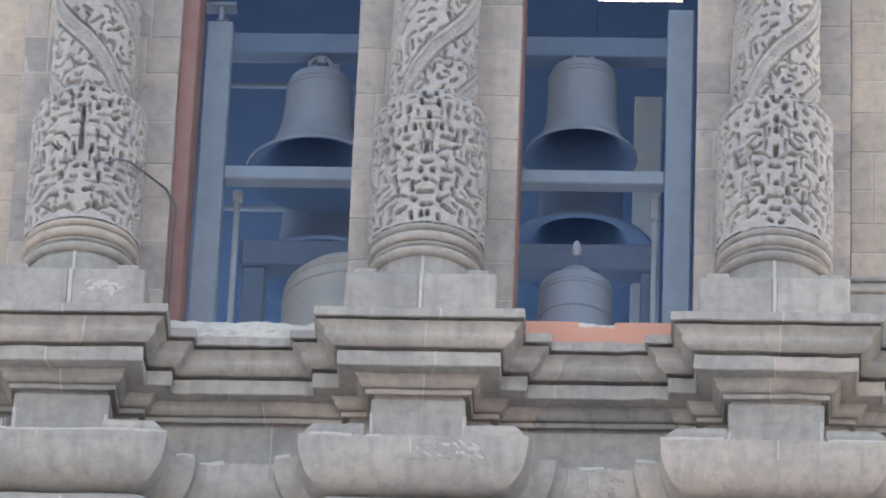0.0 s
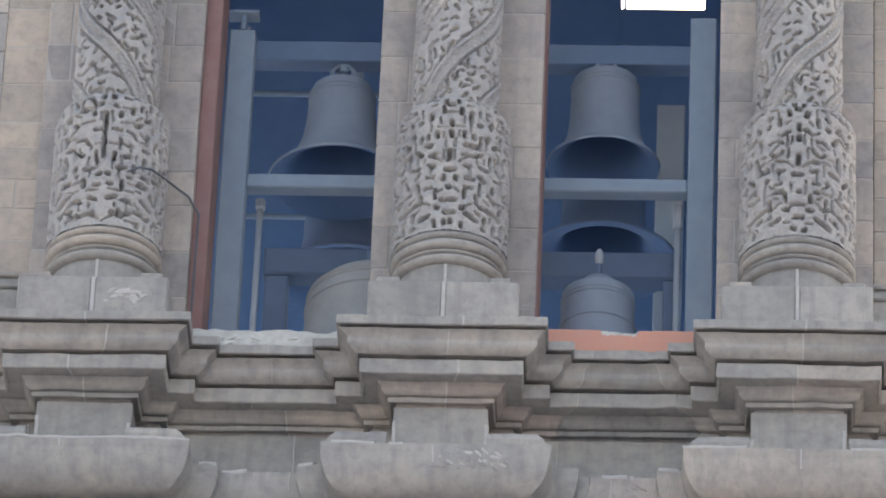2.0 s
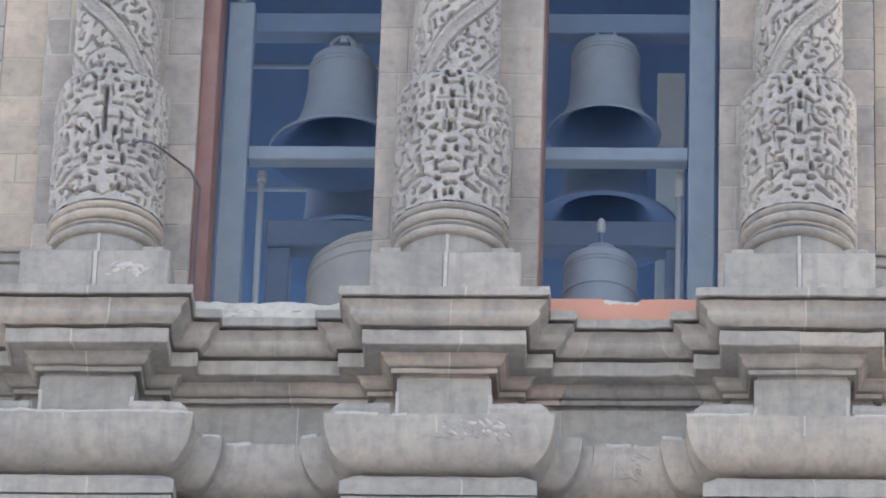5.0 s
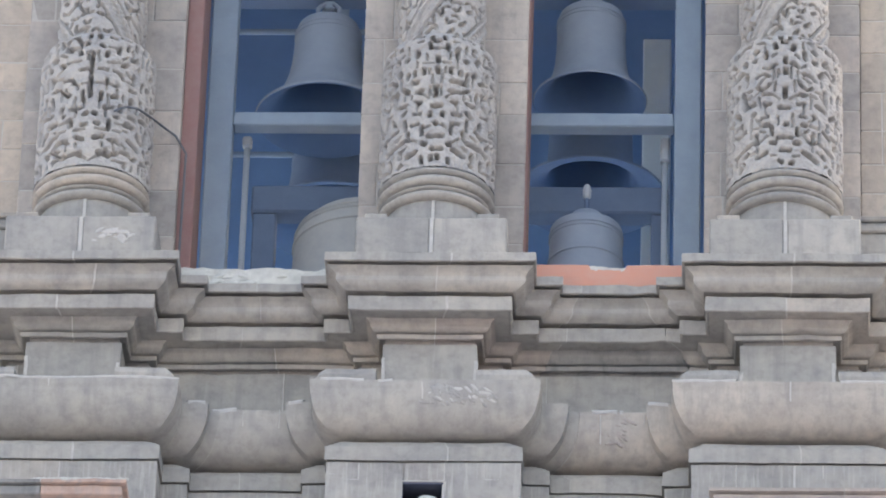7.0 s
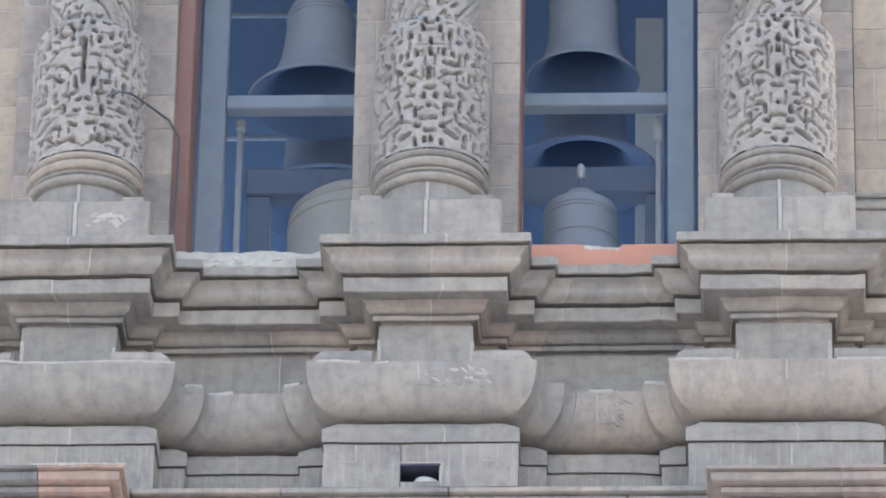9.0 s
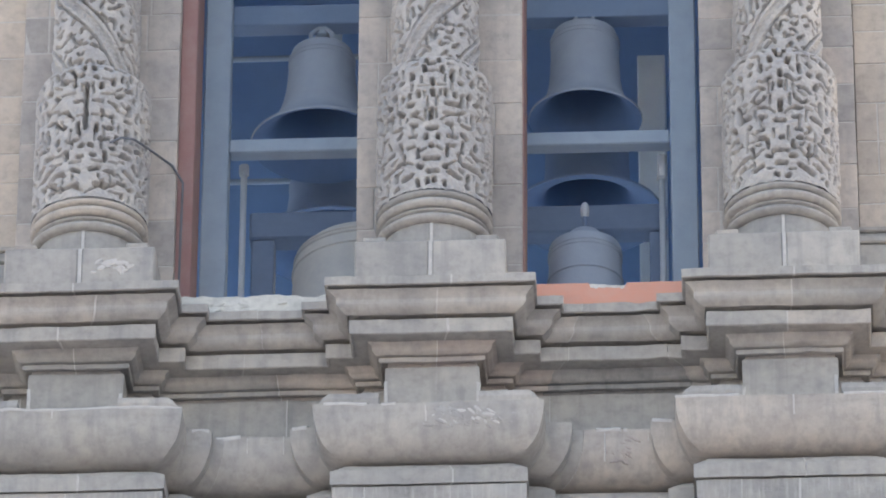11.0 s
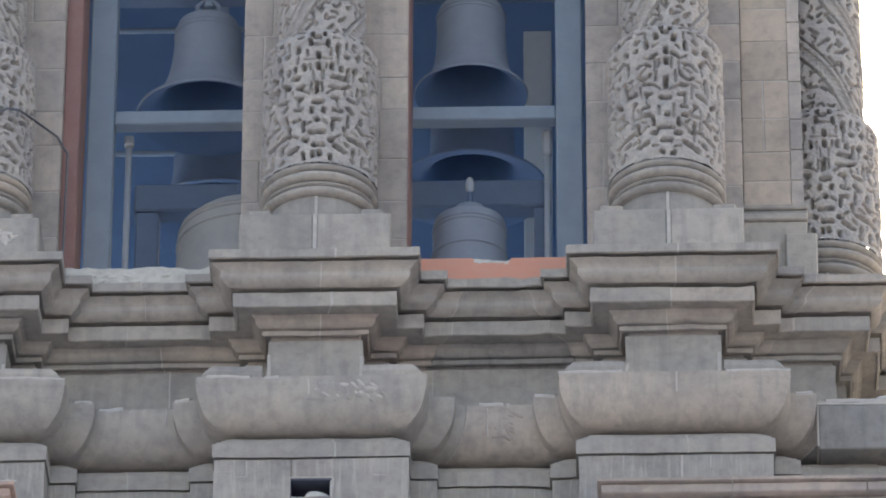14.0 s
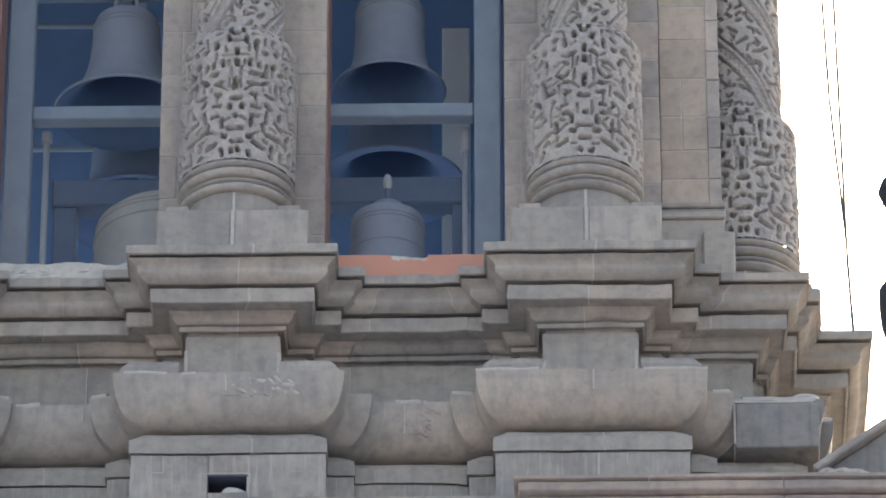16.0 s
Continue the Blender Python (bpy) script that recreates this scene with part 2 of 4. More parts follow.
def ovolo(o0, z0, o1, z1, n=14):
    pts = []
    for i in range(n + 1):
        a = math.pi / 2 * i / n
        pts.append((o1 + (o0 - o1) * math.cos(a) ** 0.8 if i < n else o1, z0 + (z1 - z0) * math.sin(a)))
    return pts


COURSES = [
    ("ledge_course", "weathered grey stone ledge above the cornice", [(-0.5, 32.66), (0.50, 32.65), (0.515, 32.64), (0.515, 32.562), (0.505, 32.556), (0.489, 32.556), (0.486, 32.588), (0.33, 32.588), (0.33, 32.50)]),
    ("crown_moulding", "grey stone hollow crown moulding", [(0.34, 32.527), (0.483, 32.527)] + cyma(0.49, 32.522, 0.335, 32.352, s=0.03) + [(0.318, 32.352), (0.314, 32.382), (0.16, 32.382), (0.16, 32.29)]),
    ("fillet_course", "plain grey stone fillet", [(0.17, 32.322), (0.297, 32.322), (0.305, 32.316), (0.305, 32.182), (0.295, 32.174), (0.28, 32.174), (0.276, 32.195), (0.09, 32.195)]),
    ("bed_moulding", "grey stone bed moulding under the fillet", cyma(0.15, 32.185, 0.075, 32.09, s=0.012) + [(0.02, 32.088), (0.02, 32.076), (0.055, 32.074), (0.055, 32.032), (0.05, 32.028), (0.038, 32.028), (0.034, 32.05), (-0.02, 32.05), (-0.02, 31.90)]),
    ("frieze_course", "plain grey stone frieze blocks", [(-0.05, 32.008), (-0.006, 32.006), (0.0, 32.0), (0.0, 31.28)]),
    ("round_band", "bulging rounded grey stone band", [(-0.02, 31.30), (0.555, 31.30), (0.585, 31.285), (0.585, 31.22)] + ovolo(0.583, 31.215, 0.29, 30.845) + [(0.2, 30.85)]),
    ("stepped_base", "stepped grey stone base moulding", [(0.2, 30.825), (0.28, 30.825), (0.285, 30.80), (0.325, 30.795), (0.33, 30.765), (0.365, 30.76), (0.37, 30.73), (0.405, 30.725), (0.41, 30.695), (0.44, 30.69), (0.44, 30.552), (0.428, 30.552), (0.424, 30.58), (0.36, 30.58), (0.36, 30.48)]),
    ("base_course", "plain grey stone base course with tooled face", [(0.39, 30.54), (0.425, 30.537), (0.425, 30.11)]),
]

# segment numbers of the fronts in the plan
FRONT = {c: 5 + 8 * i + 4 for i, c in enumerate((-1, 0, 1))}
BAYS = [5, 13, 21, 29]
cornice = tagged(empty("cornice", (0, 0, 31.5)), "weathered grey stone cornice breaking forward under each column", "cornice", kind="structure")
cornice.location = (0, 0, 0)
rng = random.Random(11)
for name, label, prof in COURSES:
    cuts = [(0, 0.0), (2, 0.5)]
    for i, s in enumerate(BAYS):
        if 0 < i < 3 and name != "round_band":
            cuts += [(s, rng.uniform(0.17, 0.23)), (s, rng.uniform(0.84, 0.9))] if i == 2 else [(s, rng.uniform(0.35, 0.65))]
        else:
            cuts.append((s, 0.88 if i == 0 else 0.14))
        if i < 3:
            f = s + 4
            if name in ("frieze_course",):
                cuts += [(f - 2, 0.5), (f + 2, 0.5)]
            elif name != "round_band":
                cuts.append((f, rng.uniform(0.4, 0.62)))
    cuts += [(len(PLAN) - 4, 0.5), (len(PLAN) - 2, 1.0)]
    if name == "base_course":
        f = FRONT[0]
        cuts = sorted([q for q in cuts if q[0] != f] + [(f, 0.40), (f, 0.605)])
    for k, (a, b) in enumerate(zip(cuts, cuts[1:])):
        if name == "base_course" and a == (FRONT[0], 0.40):
            for piece in ([(0.39, 30.54), (0.425, 30.537), (0.425, 30.345), (0.1, 30.345)], [(0.1, 30.165), (0.425, 30.165), (0.425, 30.11)]):
                link("stone", sweep_mesh("stone", piece, a, b, amp=0.004), TOOLED, cornice)
            continue
        ga, gb = (0.0035 / math.dist(PLAN[q[0]], PLAN[q[0] + 1]) if 0.03 < q[1] < 0.97 else 0.0 for q in (a, b))
        me = sweep_mesh("stone", prof, (a[0], a[1] + ga), (b[0], b[1] - gb), push=rng.uniform(-0.004, 0.004), amp=0.0055)
        mat = TOOLED if name == "base_course" else DARK_STONE if name == "round_band" and a[0] >= BAYS[3] else STONE
        if name == "bed_moulding":
            mat = DARK_STONE if a[0] == BAYS[2] and b[0] == BAYS[2] else BROWN if a[0] == FRONT[0] else STONE
        link("stone", me, mat, cornice)
        if ga and not (name == "bed_moulding" and a[0] == BAYS[2]):
            w = 0.006 / math.dist(PLAN[a[0]], PLAN[a[0] + 1])
            link("mortar_joint", sweep_mesh("mortar_joint", prof, (a[0], a[1] - w), (a[0], a[1] + w), step=0.02, amp=0.004, push=-0.004), MORTAR, cornice)
    if name in ("crown_moulding", "round_band", "frieze_course", "stepped_base", "fillet_course"):
        for c in cuts[2:-2]:
            if rng.random() < 0.62:
                w = rng.uniform(0.003, 0.007) / max(0.1, math.dist(PLAN[c[0]], PLAN[c[0] + 1]))
                zs = [p[1] for p in prof]
                keep = [p for p in prof if p[1] <= max(zs) - 0.0] if rng.random() < 0.5 else prof[: max(3, int(len(prof) * 0.6))]
                link("mortar_joint", sweep_mesh("mortar_joint", keep, (c[0], max(0, c[1] - w)), (c[0], min(1, c[1] + w)), step=0.02, amp=0.009, push=0.005), MORTAR, cornice)
    if name == "round_band":
        lip = [(0.56, 31.305), (0.588, 31.30), (0.592, 31.288), (0.588, 31.272)]
        for col, f0, f1 in ((-1, 0.0, 1.0), (0, 0.05, 0.24), (0, 0.30, 0.36), (1, 0.0, 0.27), (1, 0.72, 1.0)):
            link("mortar_joint", sweep_mesh("mortar_joint", lip, (FRONT[col], f0), (FRONT[col], f1), step=0.025, amp=0.011), MORTAR, cornice)

for col in (-1, 0, 1):
    s = FRONT[col]
    for a, w, zt in ((0.0, 0.035, 31.86), (0.955, 0.04, 31.83)):
        link("mortar_joint", sweep_mesh("mortar_joint", [(0.004, zt), (0.008, zt - 0.03), (0.008, 31.5)], (s, a), (s, a + w), step=0.012, amp=0.012), MORTAR, cornice)
lip = [(0.56, 31.306), (0.588, 31.301), (0.594, 31.285), (0.59, 31.262)]
for s, f0, f1 in ((FRONT[-1] + 2, 0.2, 0.9), (BAYS[1], 0.05, 0.35), (FRONT[0] - 2, 0.1, 0.7), (BAYS[2], 0.30, 0.62), (FRONT[1] - 2, 0.1, 0.9), (BAYS[2], 0.66, 0.7), (FRONT[1] + 2, 0.2, 0.8), (BAYS[3], 0.1, 0.9)):
    link("mortar_joint", sweep_mesh("mortar_joint", lip, (s, f0), (s, f1), step=0.02, amp=0.012), MORTAR, cornice)
N = len(PLAN)
for seg, f0, f1 in ((N - 3, 0.05, 1.0), (N - 5, 0.0, 0.9)):
    link("mortar_joint", sweep_mesh("mortar_joint", lip, (seg, f0), (seg, f1), step=0.02, amp=0.009), MORTAR, cornice)
# squared dark block let into the band at the corner, with plaster on its head
bm = box(bmesh.new(), 4.422, 5.151, -0.602, -0.1, 30.79, 31.233, 0.025, 3)
for v in bm.verts:
    v.co = rough(v.co, 0.006, 5)
part("squared_block", bm, DARK_STONE, cornice, "blackened squared stone block")
boxed("mortar_joint", (4.400, 4.418, -0.602, -0.1, 30.820, 31.233), MORTAR, cornice, "pale mortar joint", 0.004)
boxed("mortar_joint", (4.402, 5.101, -0.602, -0.1, 31.236, 31.255), MORTAR, cornice, "pale mortar joint", 0.004)
bm = bmesh.new()
bmesh.ops.create_icosphere(bm, subdivisions=3, radius=0.07, matrix=Matrix.Translation((5.037, -0.515, 31.315)) @ Matrix.Diagonal((1.7, 1.0, 0.7, 1)))
for v in bm.verts:
    v.co = rough(v.co, 0.014, 7)
part("plaster_lump", bm, LIME, cornice, "lump of white plaster")


def joint_lines(lines, y):
    """Thin uneven smears of mortar on a face; each is (x0, x1, z0, z1)."""
    for x0, x1, z0, z1 in lines:
        n = max(2, round(max(x1 - x0, z1 - z0) / 0.03))
        verts, faces = [], []
        for i in range(n + 1):
            f = i / n
            c = (x0 + (x1 - x0) * f, z0) if x1 - x0 > z1 - z0 else (x0, z0 + (z1 - z0) * f)
            w = 0.006 + 0.005 * noise.noise((c[0] * 9, c[1] * 9, 3))
            dx, dz = (0, w) if x1 - x0 > z1 - z0 else (w, 0)
            verts += [(c[0] - dx, y + 0.006, c[1] - dz), (c[0], y, c[1]), (c[0] + dx, y + 0.006, c[1] + dz)]
        for i in range(n):
            faces += [(i * 3 + j, i * 3 + 3 + j, i * 3 + 4 + j, i * 3 + 1 + j) for j in (0, 1)]
        link("mortar_joint", mesh_of("mortar_joint", verts, faces), MORTAR, cornice)


joint_lines([(-0.83, -0.56, 30.366, 30.366), (-0.56, -0.56, 30.366, 30.53), (-0.83, -0.70, 30.42, 30.42), (0.53, 0.53, 30.37, 30.525), (0.53, 0.66, 30.37, 30.37), (-0.18, 0.19, 30.355, 30.355), (0.195, 0.195, 30.17, 30.35)], -0.971)
joint_lines([(-1.62, -1.62, 31.12, 31.27), (-1.30, -1.30, 31.10, 31.29), (1.52, 1.52, 30.96, 31.25), (1.90, 1.90, 31.16, 31.27)], -0.592)
joint_lines([(PITCH - 0.45, PITCH - 0.45, 30.30, 30.535), (PITCH + 0.30, PITCH + 0.30, 30.40, 30.53)], -0.971)
# short pale joints at the head of each round band
for col, f, n in ((-1, 0.44, 5), (0, 0.49, 6), (1, 0.51, 6)):
    prof = COURSES[5][2][2:2 + n]
    link("mortar_joint", sweep_mesh("mortar_joint", prof, (FRONT[col], f - 0.0035), (FRONT[col], f + 0.0035), step=0.01, amp=0.010, push=0.004), MORTAR, cornice)
# capping blocks that lie on the round bands beside the frieze blocks
for c0 in (-PITCH, 0.0, PITCH):
    for s in (-1, 1):
        a, e = sorted((c0 + s * 0.435, c0 + s * 0.965))
        bm = bmesh.new()
        n = 12
        rows = []
        for i in range(n + 1):
            x = a + (e - a) * i / n
            far = abs(x - c0)
            zt = 31.435 - (max(0.0, far - 0.86) / 0.105) ** 2 * 0.10 + 0.006 * noise.noise((x * 5, s, 1))
            rows.append([bm.verts.new(rough((x, y, z), 0.004)) for y, z in ((-1.075, 31.30), (-1.08, (31.30 + zt) / 2), (-1.07, zt - 0.012), (-1.05, zt), (-0.5, zt + 0.02))])
        for p, q in zip(rows, rows[1:]):
            for j in range(4):
                bm.faces.new((p[j], q[j], q[j + 1], p[j + 1]))
        bm.faces.new(rows[0])
        bm.faces.new(rows[-1][::-1])
        part("capping_block", bm, STONE, cornice, "weathered grey capping block")
# weathered scar on the middle band
def flakes(seed, count, x0, x1, z0, z1, front, lean):
    """Thin flaking scales on the rounded face of a band."""
    r = random.Random(seed)
    bm = bmesh.new()
    for i in range(count):
        x, z = r.uniform(x0, x1), r.uniform(z0, z1)
        z -= (x - x0) * lean
        k = min(0.98, max(0.0, (31.215 - z) / 0.37))
        o = 0.291 + 0.293 * math.sqrt(1 - k * k) ** 0.8
        m = Matrix.Translation((x, front - o, z)) @ Matrix.Rotation(r.uniform(-0.2, 1.0), 4, "Y") @ Matrix.Rotation(k * 0.9, 4, "X") @ Matrix.Diagonal((r.uniform(1.8, 4.0), 0.30, r.uniform(0.6, 1.1), 1))
        bmesh.ops.create_icosphere(bm, subdivisions=2, radius=r.uniform(0.012, 0.024), matrix=m)
    for v in bm.verts:
        v.co = rough(v.co, 0.007, 14)
    return bm


part("weathered_scar", flakes(5, 52, 0.01, 0.70, 31.06, 31.24, MAIN, 0.08), TOOLED, cornice, "flaking weathered stone surface", True)
part("weathered_scar", flakes(7, 16, 0.01, 0.66, 31.09, 31.24, MAIN, 0.08), MORTAR, cornice, "pale flaking stone scales", True)
part("weathered_scar", flakes(6, 26, 1.50, 1.78, 30.98, 31.22, BAY, 0.0), BROWN, cornice, "flaking weathered stone surface", True)

# plain course across the foot, and the tower's body below
foot = tagged(empty("foot_course"), "long plain grey stone course at the foot of the stage", "stone course", kind="structure")
xs = [-5.5, -4.1, -2.5, -1.2, 0.25, 1.6, 3.0, 4.3, 5.5]
for x0, x1 in zip(xs, xs[1:]):
    boxed("stone", (x0 + 0.004, x1 - 0.004, -0.995, 0.4, 30.045, 30.095), STONE, foot, bevel=0.008)
    boxed("stone", (x0 + 0.2, x1 + 0.19, -0.945, 0.4, 29.3, 30.03), STONE, foot, bevel=0.012)
body = boxed("wall_base", (-5.3, 5.3, -0.6, 8.3, 0.0, 30.0), ASHLAR)
tagged(body, "tall grey stone tower body below the belfry", "wall", kind="structure")

# ---- belfry walls ----
Z0, ZT = 32.6, 43.0
TOPW = 39.5


def ashlar(parent, x0, x1, z0, z1, yf, depth, seed, course=0.47, lengths=(0.7, 1.2), mat=ASHLAR):
    """Separate cut blocks in front of a mortar backing."""
    r = random.Random(seed)
    z = z0
    while z < z1 - 0.05:
        h = min(course * r.uniform(0.72, 1.2), z1 - z)
        if z1 - z - h < 0.15:
            h = z1 - z
        x = x0
        first = True
        while x < x1 - 0.01:
            l = r.uniform(*lengths) * (0.6 if first and r.random() < 0.5 else 1)
            if x1 - x - l < 0.22:
                l = x1 - x
            g = 0.006
            pr = r.uniform(-0.007, 0.0)
            xa, xb, za, zb = x + (g if x > x0 else 0), x + l - (g if x + l < x1 - 0.001 else 0), z + g, z + h - g
            bm = box(bmesh.new(), xa, xb, yf + pr, yf + depth, za, zb, 0.005)
            for v in bm.verts:
                v.co = rough(v.co, 0.003, 5)
            part("stone", bm, mat, parent)
            x += l
            first = False
        z += h


for nm, x0, x1, seed in (("wall_pier_west", -3.84, -2.392, 3), ("wall_pier_middle", -0.735, 0.775, 4), ("wall_pier_east", 2.405, 3.82, 5)):
    w = tagged(boxed(nm, (x0 + 0.01, x1 - 0.01, 0.1025, 0.9, Z0, TOPW), MORTAR, bevel=0), "pale ashlar stone pier behind a carved column", "wall", kind="structure")
    ashlar(w, x0, x1, Z0, 37.4, 0.1, 0.7, seed, lengths=(0.2, 0.6))
    boxed("upper_block", (x0, x1, 0.1, 0.9, 37.41, TOPW), ASHLAR, w)
for s in (-1, 1):
    a, b = sorted((s * 3.83, s * 4.375))
    w = tagged(boxed("wall_wing_" + ("west" if s < 0 else "east"), (a + 0.01, b - 0.01, 0.3025, 1.2, Z0, ZT), MORTAR, bevel=0), "tan ashlar wall beside the outer column", "wall", kind="structure")
    inner, outer = sorted((s * 3.83, s * 4.262))
    ashlar(w, inner, outer, 33.84, 37.4, 0.3, 0.8, 20 + s, course=0.38, lengths=(0.22, 0.7), mat=TAN)
    inner, outer = sorted((s * 4.262, s * 4.375))
    ashlar(w, inner, outer, 33.84, 37.4, 0.288, 0.8, 30 + s, course=0.42, lengths=(0.3, 0.5))
    boxed("upper_block", (a, b, 0.3, 1.1, 37.41, ZT), ASHLAR, w)
    # small base moulding of the wing
    for y, z0, z1 in ((0.20, 33.79, 33.84), (0.225, 33.735, 33.785), (0.18, 33.66, 33.73)):
        boxed("base_moulding", (a - 0.03, b + 0.03, y, 0.8, z0, z1), STONE, w, "grey stone base moulding", 0.012)
    boxed("pedestal", (a - 0.02, b + 0.02, 0.21, 0.9, Z0, 33.655), STONE, w)
    p, q = sorted((s * 4.19, s * 4.48))
    boxed("plinth_block", (p, q, 0.11, 0.9, Z0, 33.47), STONE, w, "grey stone plinth block", 0.015)
    # corner pier behind the corner column
    a, b = sorted((s * 4.2, s * 4.75))
    tagged(boxed("wall_corner_" + ("west" if s < 0 else "east"), (a, b, 1.25, 2.2, Z0, ZT), ASHLAR), "ashlar corner of the belfry", "wall", kind="structure")

top = tagged(boxed("wall_front_head", (-4.4, 4.4, 0.15, 0.9, TOPW + 0.004, ZT), ASHLAR), "ashlar wall over the belfry openings", "wall", kind="structure")
# Side walls are unseen: west left open for daylight, east closed against the sun.
for s, nm in ((-1, "wall_west"), (1, "wall_east")):
    a, b = sorted((s * 4.2, s * 4.7))
    w = tagged(empty(nm), "unseen belfry side wall shaped for the light inside", "wall", kind="structure")
    for y0, y1 in ((2.2, 3.0), (4.4, 5.2), (6.6, 7.4)) if s < 0 else ((2.2, 7.4),):
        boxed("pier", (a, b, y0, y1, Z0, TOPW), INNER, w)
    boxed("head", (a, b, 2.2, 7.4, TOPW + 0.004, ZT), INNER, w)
back = tagged(empty("wall_back"), "back wall of the belfry with an opening high up and unseen low ones added for light", "wall", kind="structure")
# Low openings are unseen, added so daylight reaches the bells from below.
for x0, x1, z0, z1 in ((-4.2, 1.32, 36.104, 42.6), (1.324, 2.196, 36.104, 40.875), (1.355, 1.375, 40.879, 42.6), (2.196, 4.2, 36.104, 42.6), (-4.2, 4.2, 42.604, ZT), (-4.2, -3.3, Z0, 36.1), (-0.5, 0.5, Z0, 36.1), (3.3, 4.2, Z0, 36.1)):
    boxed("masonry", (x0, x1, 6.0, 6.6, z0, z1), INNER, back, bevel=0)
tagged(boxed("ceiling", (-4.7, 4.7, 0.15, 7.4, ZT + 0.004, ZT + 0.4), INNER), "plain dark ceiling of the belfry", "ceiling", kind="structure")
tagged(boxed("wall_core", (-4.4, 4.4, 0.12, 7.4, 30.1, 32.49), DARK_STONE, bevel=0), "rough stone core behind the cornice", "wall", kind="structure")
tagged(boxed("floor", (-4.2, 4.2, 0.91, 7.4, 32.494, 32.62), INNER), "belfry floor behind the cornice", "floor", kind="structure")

# ---- window dressings ----
w1 = tagged(empty("window_1"), "tall open belfry window with broken white plaster sill", "window", kind="structure")
boxed("jamb", (-2.396, -2.245, 0.24, 0.85, 32.63, TOPW), RED, w1, "red painted plaster jamb", 0.01)
w2 = tagged(empty("window_2"), "tall open belfry window with salmon plaster sill", "window", kind="structure")
boxed("jamb", (0.772, 0.792, 0.16, 0.85, 32.63, TOPW), RED, w2, "dull red painted jamb", 0.004)


def broken_sill(name, x0, x1, seed, mat, parent, label, top, ragged, notch=None):
    """A plastered sill whose upper edge and face are broken."""
    n, verts, faces = 60, [], []
    for i in range(n + 1):
        x = x0 + (x1 - x0) * i / n
        t = top + noise.noise((x * 3.1, seed, 0)) * ragged + noise.noise((x * 11, seed, 4)) * ragged * 0.6
        if notch and abs(x - notch) < 0.16:
            t -= 0.055 + 0.02 * noise.noise((x * 30, 1, 2))
        y = -0.45 + noise.noise((x * 6, seed, 9)) * ragged * 0.7
        verts += [(x, y, 32.64), (x, y - 0.004, (t + 32.64) / 2), (x, y, t - 0.012), (x, y + 0.02, t), (x, 0.3, t + 0.02)]
    for i in range(n):
        for j in range(4):
            faces.append((i * 5 + j, i * 5 + 5 + j, i * 5 + 6 + j, i * 5 + 1 + j))
    return link(name, mesh_of(name, verts, faces), mat, parent, label)


broken_sill("sill", 0.90, 2.28, 3.0, SALMON, w2, "salmon plaster sill with a broken notch", 32.905, 0.006, 1.56)
broken_sill("sill_core", 1.38, 1.74, 5.0, LIME, w2, "white broken core showing in the notch", 32.885, 0.02).location.y = 0.012
broken_sill("sill", -2.28, -0.88, 8.0, LIME, w1, "crumbling white lime plaster sill", 32.845, 0.035)
bm = bmesh.new()
r8 = random.Random(8)
for i in range(22):
    x = -2.05 + abs(r8.gauss(0, 0.28))
    bmesh.ops.create_icosphere(bm, subdivisions=2, radius=r8.uniform(0.02, 0.045), matrix=Matrix.Translation((x, -0.455, 32.66 + r8.uniform(0.0, 0.09))) @ Matrix.Rotation(r8.uniform(-0.5, 0.5), 4, "Y") @ Matrix.Diagonal((1.9, 0.4, 0.6, 1)))
for v in bm.verts:
    v.co = rough(v.co, 0.012, 12)
part("plaster_lump", bm, LIME, w1, "loose lumps of white plaster")


